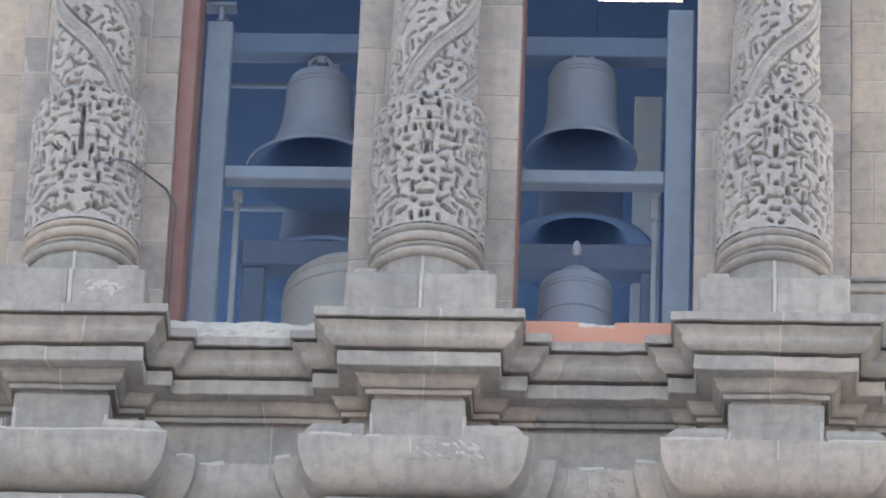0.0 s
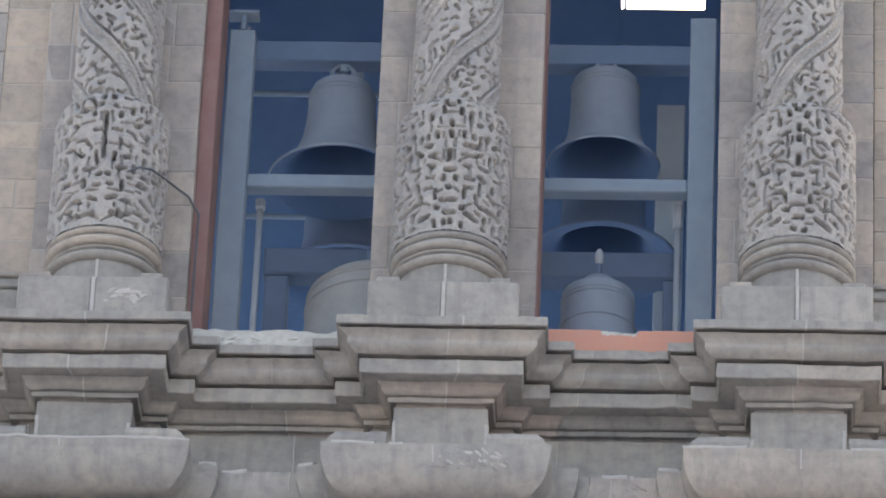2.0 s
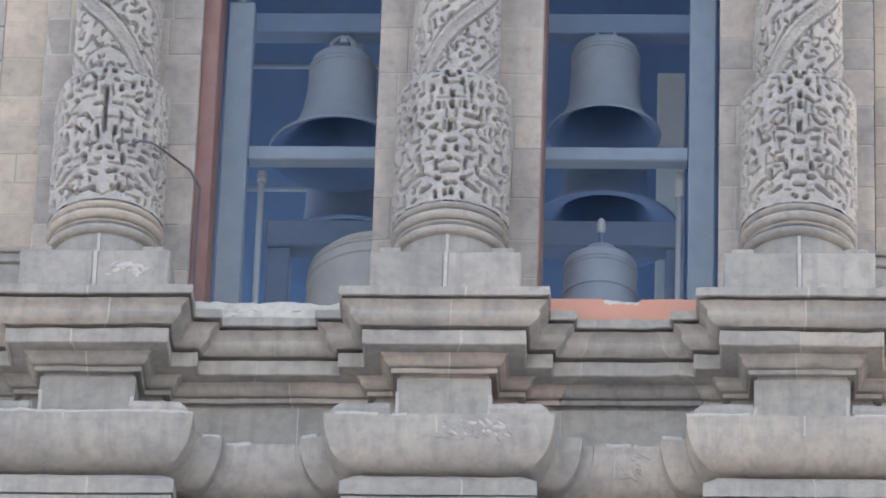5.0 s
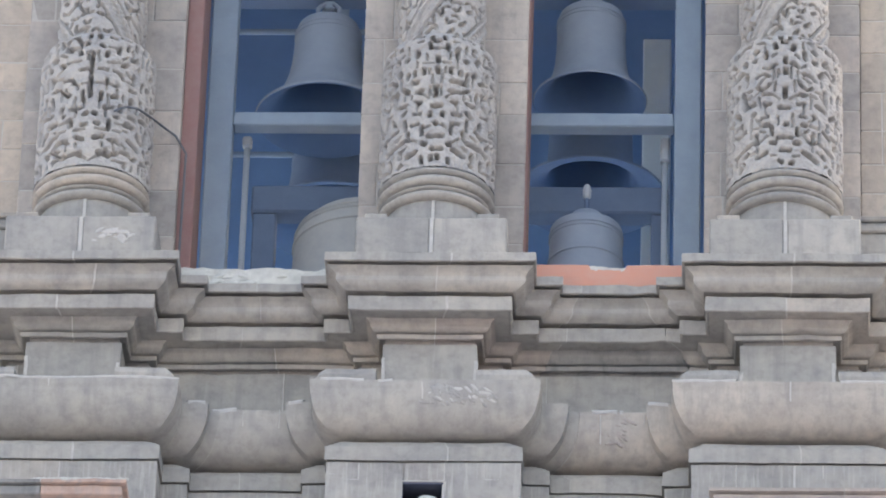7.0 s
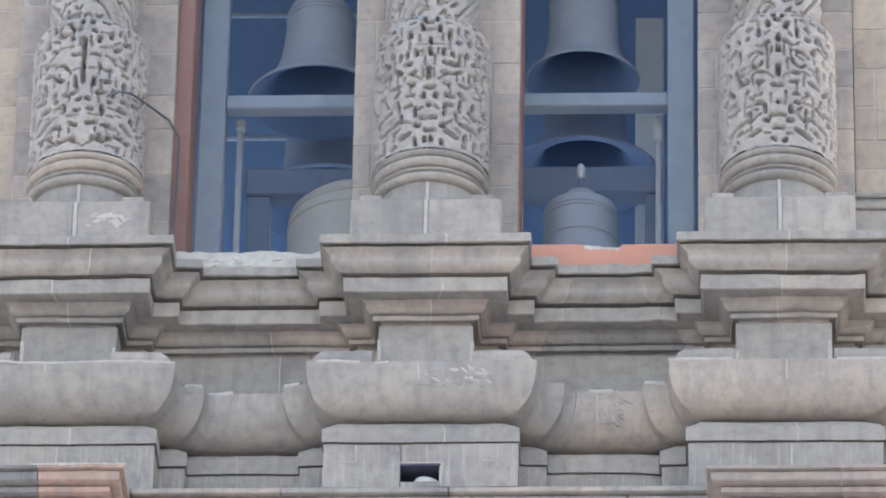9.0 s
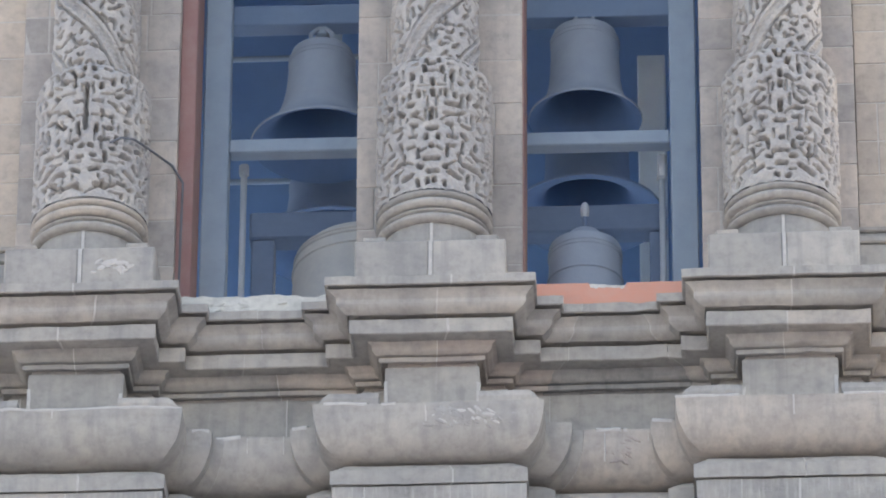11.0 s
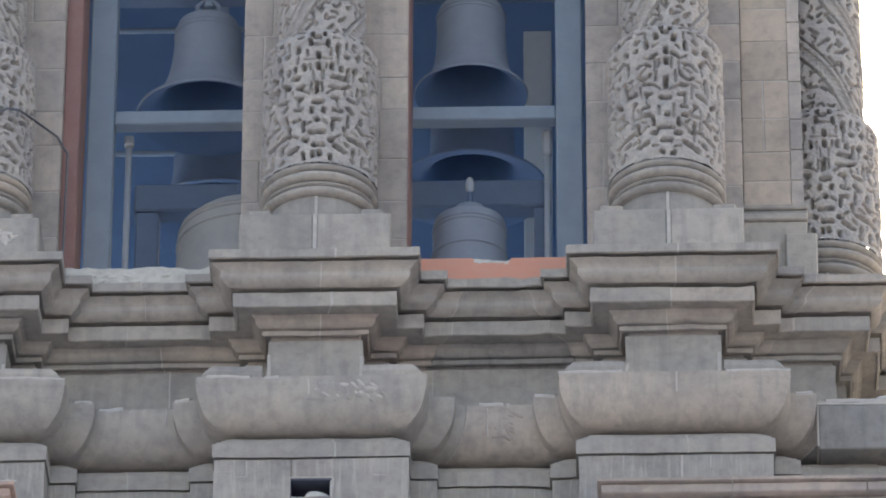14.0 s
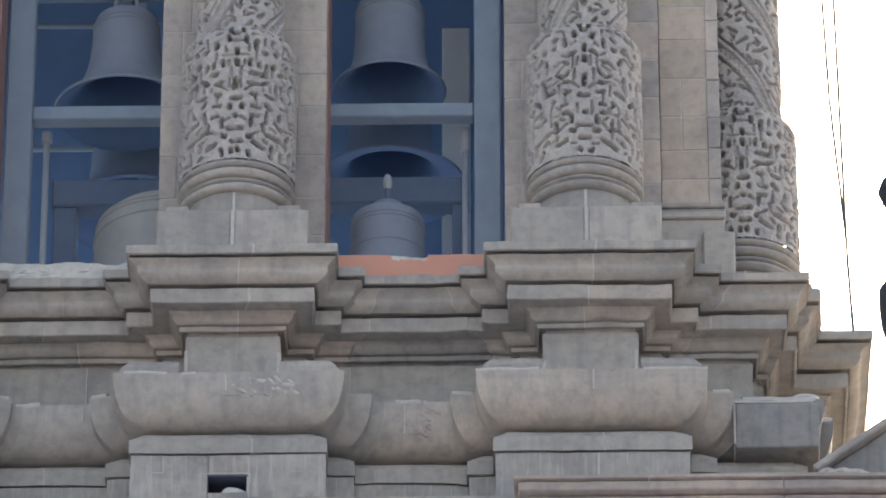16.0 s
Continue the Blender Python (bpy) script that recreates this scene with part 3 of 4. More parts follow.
# ---- carved columns ----
class Relief:
    """A height field over an unrolled drum: 1 is the outer surface, 0 the sunk ground."""

    def __init__(self, width, height, seed, cell=0.006):
        self.r = random.Random(seed)
        self.nx, self.nz = int(width / cell), int(height / cell)
        self.width, self.height = width, height
        self.X, self.Z = np.meshgrid((np.arange(self.nx) + 0.5) * cell - width / 2, np.arange(self.nz) * cell)
        self.cut = np.zeros((self.nz, self.nx))
        q = np.random.RandomState(seed)
        kx, kz = np.meshgrid(np.fft.fftfreq(self.nx, cell), np.fft.fftfreq(self.nz, cell))
        k = np.hypot(kx, kz)

        def field(wave, spread):
            f = np.fft.ifft2(np.fft.fft2(q.randn(self.nz, self.nx)) * np.exp(-((k - 1 / wave) * wave / spread) ** 2)).real
            return f / f.std()
        self.wobble, self.swell, self.grain = field(0.12, 0.5), field(0.17, 0.5), field(0.05, 0.4)

    def dash(self, x, z, angle, length, half=0.023, deep=1.0):
        """A drilled slit with rounded ends."""
        a = radians(angle)
        u = (self.X - x) * math.cos(a) + (self.Z - z) * math.sin(a)
        v = -(self.X - x) * math.sin(a) + (self.Z - z) * math.cos(a)
        d = np.hypot(np.maximum(np.abs(u) - max(0.0, length / 2 - half), 0), v) + self.wobble * 0.0022 - 0.003
        self.cut = np.maximum(self.cut, deep * np.clip((half - d) / 0.007 + 0.5, 0, 1))

    def bow(self, x, z, radius, start, end, half=0.017, deep=1.0):
        """A slit bent round a roundel, from one angle to another."""
        d = np.hypot(self.X - x, self.Z - z)
        a = np.degrees(np.arctan2(self.Z - z, self.X - x))
        inside = np.abs((a - (start + end) / 2 + 180) % 360 - 180) < (end - start) / 2
        e = np.where(inside, np.abs(d - radius), 9) + self.wobble * 0.0022
        self.cut = np.maximum(self.cut, deep * np.clip((half - e) / 0.007 + 0.5, 0, 1))

    def pair(self, x, z, angle, length, half=0.021, deep=1.0):
        """The same slit on both sides of the middle, cut by hand and so never quite alike."""
        for side in (-1, 1):
            j = self.r.uniform
            self.dash(side * (x + j(-0.014, 0.014)), z + j(-0.014, 0.014), side * (angle + j(-9, 9)), length * j(0.8, 1.2), half * j(0.85, 1.2), deep * j(0.8, 1.0))

    def fill(self, tries, gap, deep, half=0.014):
        """Smaller paired cuts wherever the surface is still whole."""
        for _ in range(tries):
            x, z = self.r.uniform(0.03, self.width / 2), self.r.uniform(0.06, self.height - 0.07)
            i, j, k = int(z / 0.006), int((x + self.width / 2) / 0.006), int(gap / 0.006)
            if self.cut[max(0, i - k):i + k + 1, max(0, j - k):j + k + 1].max() < 0.15:
                self.pair(x, z, self.r.choice((0, 0, 90, 90, 90, 35, -35)), self.r.uniform(0.05, 0.13), half, deep)

    def surface(self):
        round_off = 1 - 0.035 * np.clip(self.swell, -1, 1.6) - 0.02 * np.clip(self.grain, -1, 1.5)
        p = np.pad(self.cut, 6, mode="edge")
        soft = sum(p[6 + i:6 + i + self.nz, 6 + j:6 + j + self.nx] for i in (-6, -3, 0, 3, 6) for j in (-6, -3, 0, 3, 6)) / 25
        return np.clip(round_off - 0.12 * soft - 0.03, 0, 1) * (1 - self.cut)


def strapwork(seed, height, crossed):
    """Mirrored strapwork: a pierced stem, a pair of roundels, a framed boss and looped straps over the foot."""
    g = Relief(1.95, height, seed)
    g.pair(0.055, 1.41, 90, 0.085)
    g.pair(0.085, 1.30, 80, 0.09)
    g.pair(0.18, 1.22, 90, 0.11)
    g.pair(0.285, 1.17, 20, 0.06, 0.024)
    g.pair(0.40, 1.19, 70, 0.085, 0.026)
    g.pair(0.375, 1.05, 60, 0.08, 0.026)
    g.pair(0.41, 0.80, 90, 0.17, 0.019)
    g.pair(0.345, 0.70, -14, 0.12, 0.018)
    g.pair(0.16, 0.70, 8, 0.08, 0.017)
    g.pair(0.18, 0.56, 0, 0.10, 0.016)
    g.pair(0.19, 0.46, -8, 0.09)
    g.pair(0.44, 0.53, 85, 0.09)
    g.pair(0.13, 0.40, 90, 0.11, 0.018)
    g.pair(0.27, 0.34, 90, 0.13, 0.019)
    g.pair(0.12, 0.26, 10, 0.07, 0.024)
    g.pair(0.42, 0.43, -28, 0.13, 0.022)
    g.pair(0.42, 0.27, -16, 0.25, 0.020)
    g.pair(0.23, 0.155, -22, 0.17, 0.021)
    g.pair(0.60, 0.17, 80, 0.12)
    g.pair(0.55, 1.10, 85, 0.10)
    g.pair(0.60, 0.88, 75, 0.15)
    g.pair(0.58, 0.58, 88, 0.16)
    g.pair(0.56, 0.36, 40, 0.09)
    for side in (-1, 1):
        t = g.r.uniform(-25, 25)
        if crossed:
            g.dash(side * 0.21, 0.92, 0, 0.19 if side > 0 else 0.09, 0.024)
            g.dash(side * 0.29, 0.99, 90, 0.10, 0.017)
            g.dash(side * 0.13, 1.03, 90, 0.08, 0.018)
        else:
            g.bow(side * 0.21, 0.94, 0.078, 20 + t, 140 + t)
            g.bow(side * 0.21, 0.94, 0.078, 200 + t, 335 + t)
        g.bow(side * 0.20, 1.37, 0.07, 25, 150, 0.014, 0.8)
    for z, angle, length in ((1.35, 0, 0.08), (1.15, 90, 0.08), (1.03, 90, 0.09), (0.80, 90, 0.15), (0.645, 0, 0.12), (0.46, 0, 0.05), (0.325, 0, 0.17), (0.19, 0, 0.12)):
        g.dash(g.r.uniform(-0.012, 0.012), z, angle, length, 0.022)
    g.fill(1200, 0.058, 1.0, 0.017)
    g.fill(900, 0.036, 0.35, 0.009)
    H = g.surface()
    rim = np.clip((g.Z - height + 0.055) / 0.015, 0, 1) + np.clip((0.035 - g.Z) / 0.01, 0, 1)
    return np.maximum(H, 0.9 * np.clip(rim, 0, 1))


def loose_strapwork(seed, height):
    """A drum whose two halves differ: round leaves and a long upright slit."""
    g = Relief(1.95, height, seed)
    for z in (1.10, 0.84):
        g.dash(-0.015, z, 90, 0.25, 0.021)
    for x, z, turn in ((-0.20, 1.29, -60), (-0.24, 0.86, 0), (0.21, 0.95, 180), (0.22, 0.22, 200), (-0.27, 0.20, 20)):
        g.bow(x, z, 0.075, turn, turn + 130)
        g.bow(x, z, 0.075, turn + 175, turn + 290)
    g.pair(0.05, 1.41, 90, 0.08)
    g.pair(0.40, 1.20, 20, 0.09, 0.024)
    g.pair(0.42, 0.98, 80, 0.10, 0.024)
    g.pair(0.40, 0.72, 85, 0.13)
    g.pair(0.16, 0.62, 0, 0.12)
    g.pair(0.40, 0.48, -10, 0.12, 0.024)
    g.pair(0.18, 0.45, 90, 0.12)
    g.pair(0.43, 0.30, -20, 0.20)
    g.pair(0.09, 0.30, 30, 0.10)
    g.pair(0.14, 0.12, -20, 0.15)
    g.pair(0.60, 0.90, 88, 0.18)
    g.pair(0.60, 0.45, 88, 0.18)
    g.fill(1200, 0.056, 1.0, 0.018)
    g.fill(900, 0.036, 0.35, 0.009)
    H = g.surface()
    rim = np.clip((g.Z - height + 0.055) / 0.015, 0, 1) + np.clip((0.035 - g.Z) / 0.01, 0, 1)
    return np.maximum(H, 0.9 * np.clip(rim, 0, 1))


def carved_mesh(name, radius, z0, z1, height_map, depth, swell, cover=1.05):
    """A drum whose front carries the relief; its back is plain."""
    nz, nx = height_map.shape
    half = nx * 0.006 / 2 / (radius)
    hm = height_map
    verts = []
    for j in range(nz):
        z = z0 + (z1 - z0) * j / (nz - 1)
        base = radius + swell((z - z0) / (z1 - z0))
        a = -math.pi / 2 + np.linspace(-half, half, nx)
        r = base - depth * (1 - hm[j])
        verts.append(np.stack([r * np.cos(a), r * np.sin(a), np.full(nx, z)], 1))
    V = np.concatenate(verts)
    idx = np.arange(nz * nx).reshape(nz, nx)
    F = np.stack([idx[:-1, :-1], idx[:-1, 1:], idx[1:, 1:], idx[1:, :-1]], -1).reshape(-1, 4)
    me = bpy.data.meshes.new(name)
    me.from_pydata(V.tolist(), [], F.tolist())
    me.update()
    me.shade_smooth()
    return me


def drum_swell(f):
    s = -0.012 * (1 - math.sin(math.pi * min(1, 0.25 + 0.6 * f)))
    if f > 0.90:
        s -= 0.10 * ((f - 0.90) / 0.10) ** 2
    return s


def feathered(seed, hand):
    """Relief of the upper shaft: a broad smooth band between raised cords winds round it, with leaves between the turns."""
    g = Relief(1.7, 1.5, seed)
    u = g.X * hand * 0.80 + g.Z * 0.60
    v = g.X * hand * -0.60 + g.Z * 0.80
    for _ in range(1300):
        x, z = g.r.uniform(-0.85, 0.85), g.r.uniform(0.03, 1.47)
        i, j = int(z / 0.006), int((x + 0.85) / 0.006)
        if g.cut[max(0, i - 6):i + 7, max(0, j - 6):j + 7].max() < 0.2:
            if g.r.random() < 0.45:
                t = g.r.uniform(0, 360)
                g.bow(x, z, g.r.uniform(0.03, 0.055), t, t + g.r.uniform(110, 230), 0.014, g.r.uniform(0.7, 1.0))
            else:
                g.dash(x, z, hand * -40 + g.r.choice((0, 0, 90, 60)) + g.r.uniform(-15, 15), g.r.uniform(0.06, 0.15), 0.015, g.r.uniform(0.7, 1.0))
    H = g.surface() * 0.9
    for c in (0.30, 0.86, -0.26):
        d = u - c - 0.025 * np.sin(v * 5)
        flat = np.abs(d) < 0.08
        cord = np.maximum(np.clip((0.026 - np.abs(d - 0.050)) / 0.01, 0, 1), np.clip((0.026 - np.abs(d + 0.050)) / 0.01, 0, 1))
        ribs = 0.52 + 0.12 * (np.sin((v + np.abs(d) * 1.3) * 95) > 0.1)
        H = np.where(flat, np.maximum(ribs, cord * (0.92 + 0.06 * g.grain.clip(-1, 1))), H)
        H = np.where((np.abs(d) >= 0.08) & (np.abs(d) < 0.095), H * 0.35, H)
    return np.clip(H, 0, 1)


DRUM_Z, DRUM_T = 33.665, 35.16
RELIEFS = {1: loose_strapwork(41, DRUM_T - DRUM_Z), 2: strapwork(42, DRUM_T - DRUM_Z, True), 3: strapwork(43, DRUM_T - DRUM_Z, False)}
DRUMS = {k: carved_mesh("carved_drum", 0.532, DRUM_Z, DRUM_T, h, 0.15, drum_swell) for k, h in RELIEFS.items()}
SHAFTS = {h: carved_mesh("upper_shaft", 0.41, 35.11, 36.61, feathered(70 + h, h), 0.085, lambda f: 0.0) for h in (-1, 1)}
RING = []
for rr, za, zb in ((0.526, 33.674, 33.605), (0.532, 33.588, 33.505), (0.500, 33.490, 33.445), (0.527, 33.428, 33.345)):
    n = 6
    RING.append([(rr - 0.10, za)] + [(rr - 0.035 + 0.035 * math.sin(math.pi * k / n), za + (zb - za) * k / n) for k in range(n + 1)] + [(rr - 0.10, zb)])


def column(x, y, drum, hand, label):
    c = tagged(empty("column", (x, y, 32.65)), label, "column", "carved columns of the belfry")

    def put(name, bm, mat, lab="", smooth=False):
        for v in bm.verts:
            v.co.z -= 32.65
        return part(name, bm, mat, c, lab, smooth)
    link("carved_drum", DRUMS[drum], CARVED, c, "deeply carved scrollwork drum", Matrix.Translation((0, 0, -32.65)))
    link("upper_shaft", SHAFTS[hand], CARVED, c, "shaft carved with winding feathers", Matrix.Translation((0, 0, -32.65)))
    put("core", lathe([(0.37, 33.5), (0.37, 35.0), (0.32, 35.12), (0.32, 36.62), (0.40, 36.63), (0.39, 41.0), (0.55, 41.2), (0.6, 41.6)], 48), CARVED, "plain shaft core", True)
    for prof in RING:
        bm = lathe(prof, 72)
        for v in bm.verts:
            v.co = rough(v.co + Vector((x, y, 0)), 0.003) - Vector((x, y, 0))
        put("base_ring", bm, STONE, "turned stone ring", True)
    put("cushion", lathe([(0.45, 33.36), (0.47, 33.30), (0.47, 33.03)], 48), STONE, "round stone cushion", True)
    for a, b in ((-0.67, -0.012), (0.018, 0.67)):
        bm = box(bmesh.new(), a, b, -0.67, 0.44, 32.645, 33.03, 0.015)
        for v in bm.verts:
            v.co = rough(v.co + Vector((x, y, 0)), 0.004, 5) - Vector((x, y, 0))
        put("plinth_block", bm, STONE)
    put("mortar_joint", box(bmesh.new(), -0.013, 0.019, -0.667, 0.4, 32.66, 33.02), MORTAR, "pale mortar joint")
    # low blocks at the cushion's corners
    for s in (-1, 1):
        put("corner_block", box(bmesh.new(), *sorted((s * 0.40, s * 0.60)), -0.56, -0.10, 33.03, 33.14, 0.012), STONE)
    put("mortar_joint", box(bmesh.new(), -0.012, 0.014, -0.482, -0.45, 33.03, 33.33), MORTAR, "pale mortar joint")
    return c


def plinth_scar(x0, x1, z0, z1, seed):
    """Pale flaking patch on the face of a plinth."""
    r = random.Random(seed)
    bm = bmesh.new()
    for i in range(22):
        m = Matrix.Translation((r.uniform(x0, x1), 0, r.uniform(z0, z1))) @ Matrix.Rotation(r.uniform(-0.6, 0.6), 4, "Y") @ Matrix.Diagonal((r.uniform(1.2, 2.6), 0.35, 0.8, 1))
        bmesh.ops.create_icosphere(bm, subdivisions=2, radius=r.uniform(0.012, 0.03), matrix=m)
    for v in bm.verts:
        v.co = rough(v.co, 0.006, 13)
    return bm


COL = "grey stone column with deep carved scrollwork on a moulded base"
west_col = column(-PITCH + 0.045, -0.35, 1, 1, COL + " and a cable across it")
ob = part("flaking_patch", plinth_scar(0.12, 0.50, 0.10, 0.22, 6), MORTAR, west_col, "pale flaking patch")
ob.location.y = -0.672
column(0.0, -0.35, 2, -1, COL + " between two windows")
column(PITCH - 0.03, -0.35, 3, -1, COL)
column(4.58, 1.05, 2, 1, COL + " at the tower's corner")
column(-4.58, 1.05, 3, -1, COL + " at the tower's corner")

# ---- bells and their frame ----
def bell(name, at, lip, height, label, mat=BRONZE, waist=0.6, flare=0.16, lift=0.0):
    """A bell with thick lip, waist bands, shoulder and crown loops; its mouth is open."""
    b = tagged(empty(name, at), label, "bell", "bells of the tower")
    h = height
    out = [(lip * 0.985, 0.0), (lip, 0.02 * h)]
    out += [(lip * (waist + (1 - waist) * math.exp(-(f - 0.02) / flare)), f * h) for f in (0.05, 0.08, 0.12, 0.17, 0.23, 0.30, 0.40, 0.52, 0.66, 0.78, 0.86)]
    out += [(lip * waist * 0.93, 0.925 * h), (lip * waist * 0.66, 0.97 * h), (lip * waist * 0.2, h), (0.001, h)]
    inn = [(0.001, 0.93 * h)] + [(r * 0.90, z * 0.97) for r, z in out[-5:1:-1]] + [(lip * 0.965, 0.004 * h), (lip * 0.985, 0.0)]
    body = part("body", lathe(out, 72), mat, b, smooth=True)
    part("inside", lathe(inn, 72), BRONZE_IN, b, "inside of the bell, blue shade in its colour", True)
    for f in (0.84, 0.80):
        r = np.interp(f * h, [p[1] for p in out[1:]], [p[0] for p in out[1:]])
        part("band", lathe([(r - 0.01, f * h - 0.012), (r + 0.008, f * h - 0.006), (r + 0.008, f * h + 0.006), (r - 0.01, f * h + 0.012)], 72), mat, body, smooth=True)
    for k in range(4):
        a = math.pi / 4 + k * math.pi / 2
        c, s = math.cos(a), math.sin(a)
        tube("crown_loop", [(c * lip * 0.2, s * lip * 0.2, h * 0.98), (c * lip * 0.22, s * lip * 0.22, h * 1.06), (c * lip * 0.12, s * lip * 0.12, h * 1.13), (0, 0, h * 1.14)], 0.022, mat, b)
    part("hanger", box(bmesh.new(), -0.05, 0.05, -0.05, 0.05, h * 1.1, h * 1.1 + 0.1 + lift, 0.01), STEEL, b, "steel hanger strap")
    tube("clapper", [(0, 0, 0.9 * h), (0, 0, 0.5 * h)], 0.02, BRONZE_IN, b)
    return b


bell("bell", (-1.20, 1.8, 35.90), 0.665, 1.14, "large dull bronze bell hanging from a steel beam", waist=0.46, flare=0.21)
bell("bell", (1.308, 1.8, 36.115), 0.54, 1.05, "grey bronze bell hanging from a steel beam", waist=0.60, flare=0.15)
bell("bell", (1.283, 3.15, 35.911), 0.735, 0.98, "big bronze bell behind the frame, dim haze in its colour", BRONZE_HAZED, waist=0.55, flare=0.11, lift=1.08)
bell("bell", (-1.16, 3.15, 35.61), 0.74, 0.80, "small flared bronze bell behind a timber beam", BRONZE_HAZED, waist=0.58, flare=0.20, lift=1.57)




steel = tagged(empty("bell_support", (0, 1.2, 32.62)), "grey-blue painted steel frame carrying the bells", "bell frame")
steel.location = (0, 0, 0)
for x0, x1 in ((-2.25, -2.005), (2.115, 2.365)):
    boxed("post", (x0, x1, 1.08, 1.30, 32.62, 37.16 if x0 < 0 else 37.36), STEEL, steel, bevel=0.012)
    xm = (x0 + x1) / 2
    boxed("side_beam", (xm - 0.06, xm + 0.06, 1.28, 1.72, 37.25, 37.34), STEEL, steel, bevel=0.006)
    if x0 > 0:
        continue
    bm = bmesh.new()
    box(bm, x0 + 0.105, x0 + 0.15, 1.08, 1.2, 37.162, 37.33, 0.005)
    box(bm, x0 - 0.02, x0 + 0.27, 1.05, 1.22, 37.33, 37.365, 0.005)
    part("bracket", bm, STEEL, steel)
boxed("cross_beam", (-2.002, 2.112, 1.10, 1.26, 35.392, 35.54), STEEL, steel, "pale grey-blue cross beam", 0.012)
boxed("top_beam", (-2.2, 2.36, 1.70, 1.90, 37.235, 37.46), STEEL_SHADE, steel, bevel=0.01)
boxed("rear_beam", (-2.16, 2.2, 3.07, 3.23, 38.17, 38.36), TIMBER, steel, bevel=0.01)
boxed("rear_post", (-0.1, 0.1, 3.07, 3.23, 32.62, 38.166), TIMBER, steel, bevel=0.01)
for z in (36.91, 38.364):
    tube("rail", [(-2.3, 3.95, z), (0.3, 3.95, z)], 0.03, STEEL, steel)

timber = tagged(empty("timber_trestle", (0, 1.7, 32.62)), "blue-grey timber trestle of the lower bells", "trestle")
timber.location = (0, 0, 0)
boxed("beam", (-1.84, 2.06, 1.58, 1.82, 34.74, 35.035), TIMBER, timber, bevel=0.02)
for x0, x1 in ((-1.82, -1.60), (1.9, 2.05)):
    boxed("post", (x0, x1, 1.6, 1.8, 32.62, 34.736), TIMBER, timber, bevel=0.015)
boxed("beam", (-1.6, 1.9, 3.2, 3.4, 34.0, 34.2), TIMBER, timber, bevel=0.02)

# turning bells close behind the sills
big = tagged(empty("turning_bell", (-0.72, 1.2, 33.1)), "pale bronze turning bell with ring mouldings", "bell", "bells of the tower")
prof = [(0.82, 0.0), (0.84, 0.05), (0.76, 0.2), (0.70, 0.45), (0.675, 0.75), (0.668, 0.95), (0.66, 1.02), (0.63, 1.12), (0.55, 1.21), (0.42, 1.29), (0.25, 1.335), (0.001, 1.35)]
shell = part("body", lathe(prof, 80), BRONZE_PALE, big, smooth=True)
for z, r in ((0.93, 0.668), (1.05, 0.655), (1.10, 0.638)):
    part("band", lathe([(r - 0.01, z - 0.02), (r + 0.014, z - 0.01), (r + 0.014, z + 0.01), (r - 0.01, z + 0.02)], 80), BRONZE_PALE, shell, smooth=True)
boxed("headstock", (-0.12, 0.12, -0.12, 0.12, 1.345, 1.6), TIMBER, big)
small = tagged(empty("turning_bell", (1.315, 1.1, 33.45)), "small grey bronze turning bell with a pointed finial", "bell", "bells of the tower")
prof = [(0.42, 0.0), (0.43, 0.04), (0.38, 0.14), (0.345, 0.35), (0.337, 0.60), (0.335, 0.765), (0.325, 0.785), (0.20, 0.87), (0.155, 0.90), (0.14, 0.945), (0.001, 0.95)]
shell = part("body", lathe(prof, 64), BRONZE, small, smooth=True)
for z, r in ((0.40, 0.345), (0.66, 0.336), (0.70, 0.335)):
    part("band", lathe([(r - 0.01, z - 0.018), (r + 0.01, z - 0.008), (r + 0.01, z + 0.008), (r - 0.01, z + 0.018)], 64), BRONZE, shell, smooth=True)
part("finial_rod", lathe([(0.022, 0.94), (0.022, 1.15)], 12), TIMBER, small)
part("finial", lathe([(0.02, 1.13), (0.04, 1.16), (0.042, 1.23), (0.025, 1.28), (0.001, 1.30)], 16), PIPE, small, "pale metal finial", True)
tube("axle", [(-0.36, 0, 0.35), (0.36, 0, 0.35)], 0.03, STEEL, small)

# pale pier and pipes inside
tagged(boxed("wall_inner_pier", (1.754, 2.032, 4.6, 5.2, 32.62, 38.740), WHITEWASH), "whitewashed pier inside the belfry", "wall", kind="structure")
for x, lab in ((-1.885, "pale vertical conduit beside the steel post"), (2.03, "pale vertical conduit with a lamp head")):
    p = tagged(empty("conduit", (x, 1.4, 32.62)), lab, "pipe")
    part("pipe", lathe([(0.03, 0.0), (0.03, 2.75 if x < 0 else 2.55)], 16, True), PIPE, p, smooth=True)
    part("head", box(bmesh.new(), -0.045, 0.045, -0.05, 0.05, 2.55 if x > 0 else 2.7, 2.82, 0.02), PIPE, p)

# ---- cable over the west column ----
cable = tagged(empty("cable", (-2.3, 0.06, 33.0)), "thin dark cable slung from the column to the pier", "cable")
cable.location = (0, 0, 0)
pts = [(-2.900, -0.875, 34.236), (-2.796, -0.860, 34.293), (-2.698, -0.770, 34.332), (-2.630, -0.620, 34.368), (-2.585, -0.350, 34.483), (-2.503, -0.020, 34.600), (-2.427, 0.070, 34.589), (-2.325, 0.075, 34.40), (-2.33, 0.075, 33.9), (-2.335, 0.07, 33.2), (-2.34, 0.0, 32.66)]
tube("wire", pts, 0.0115, CABLE, cable)

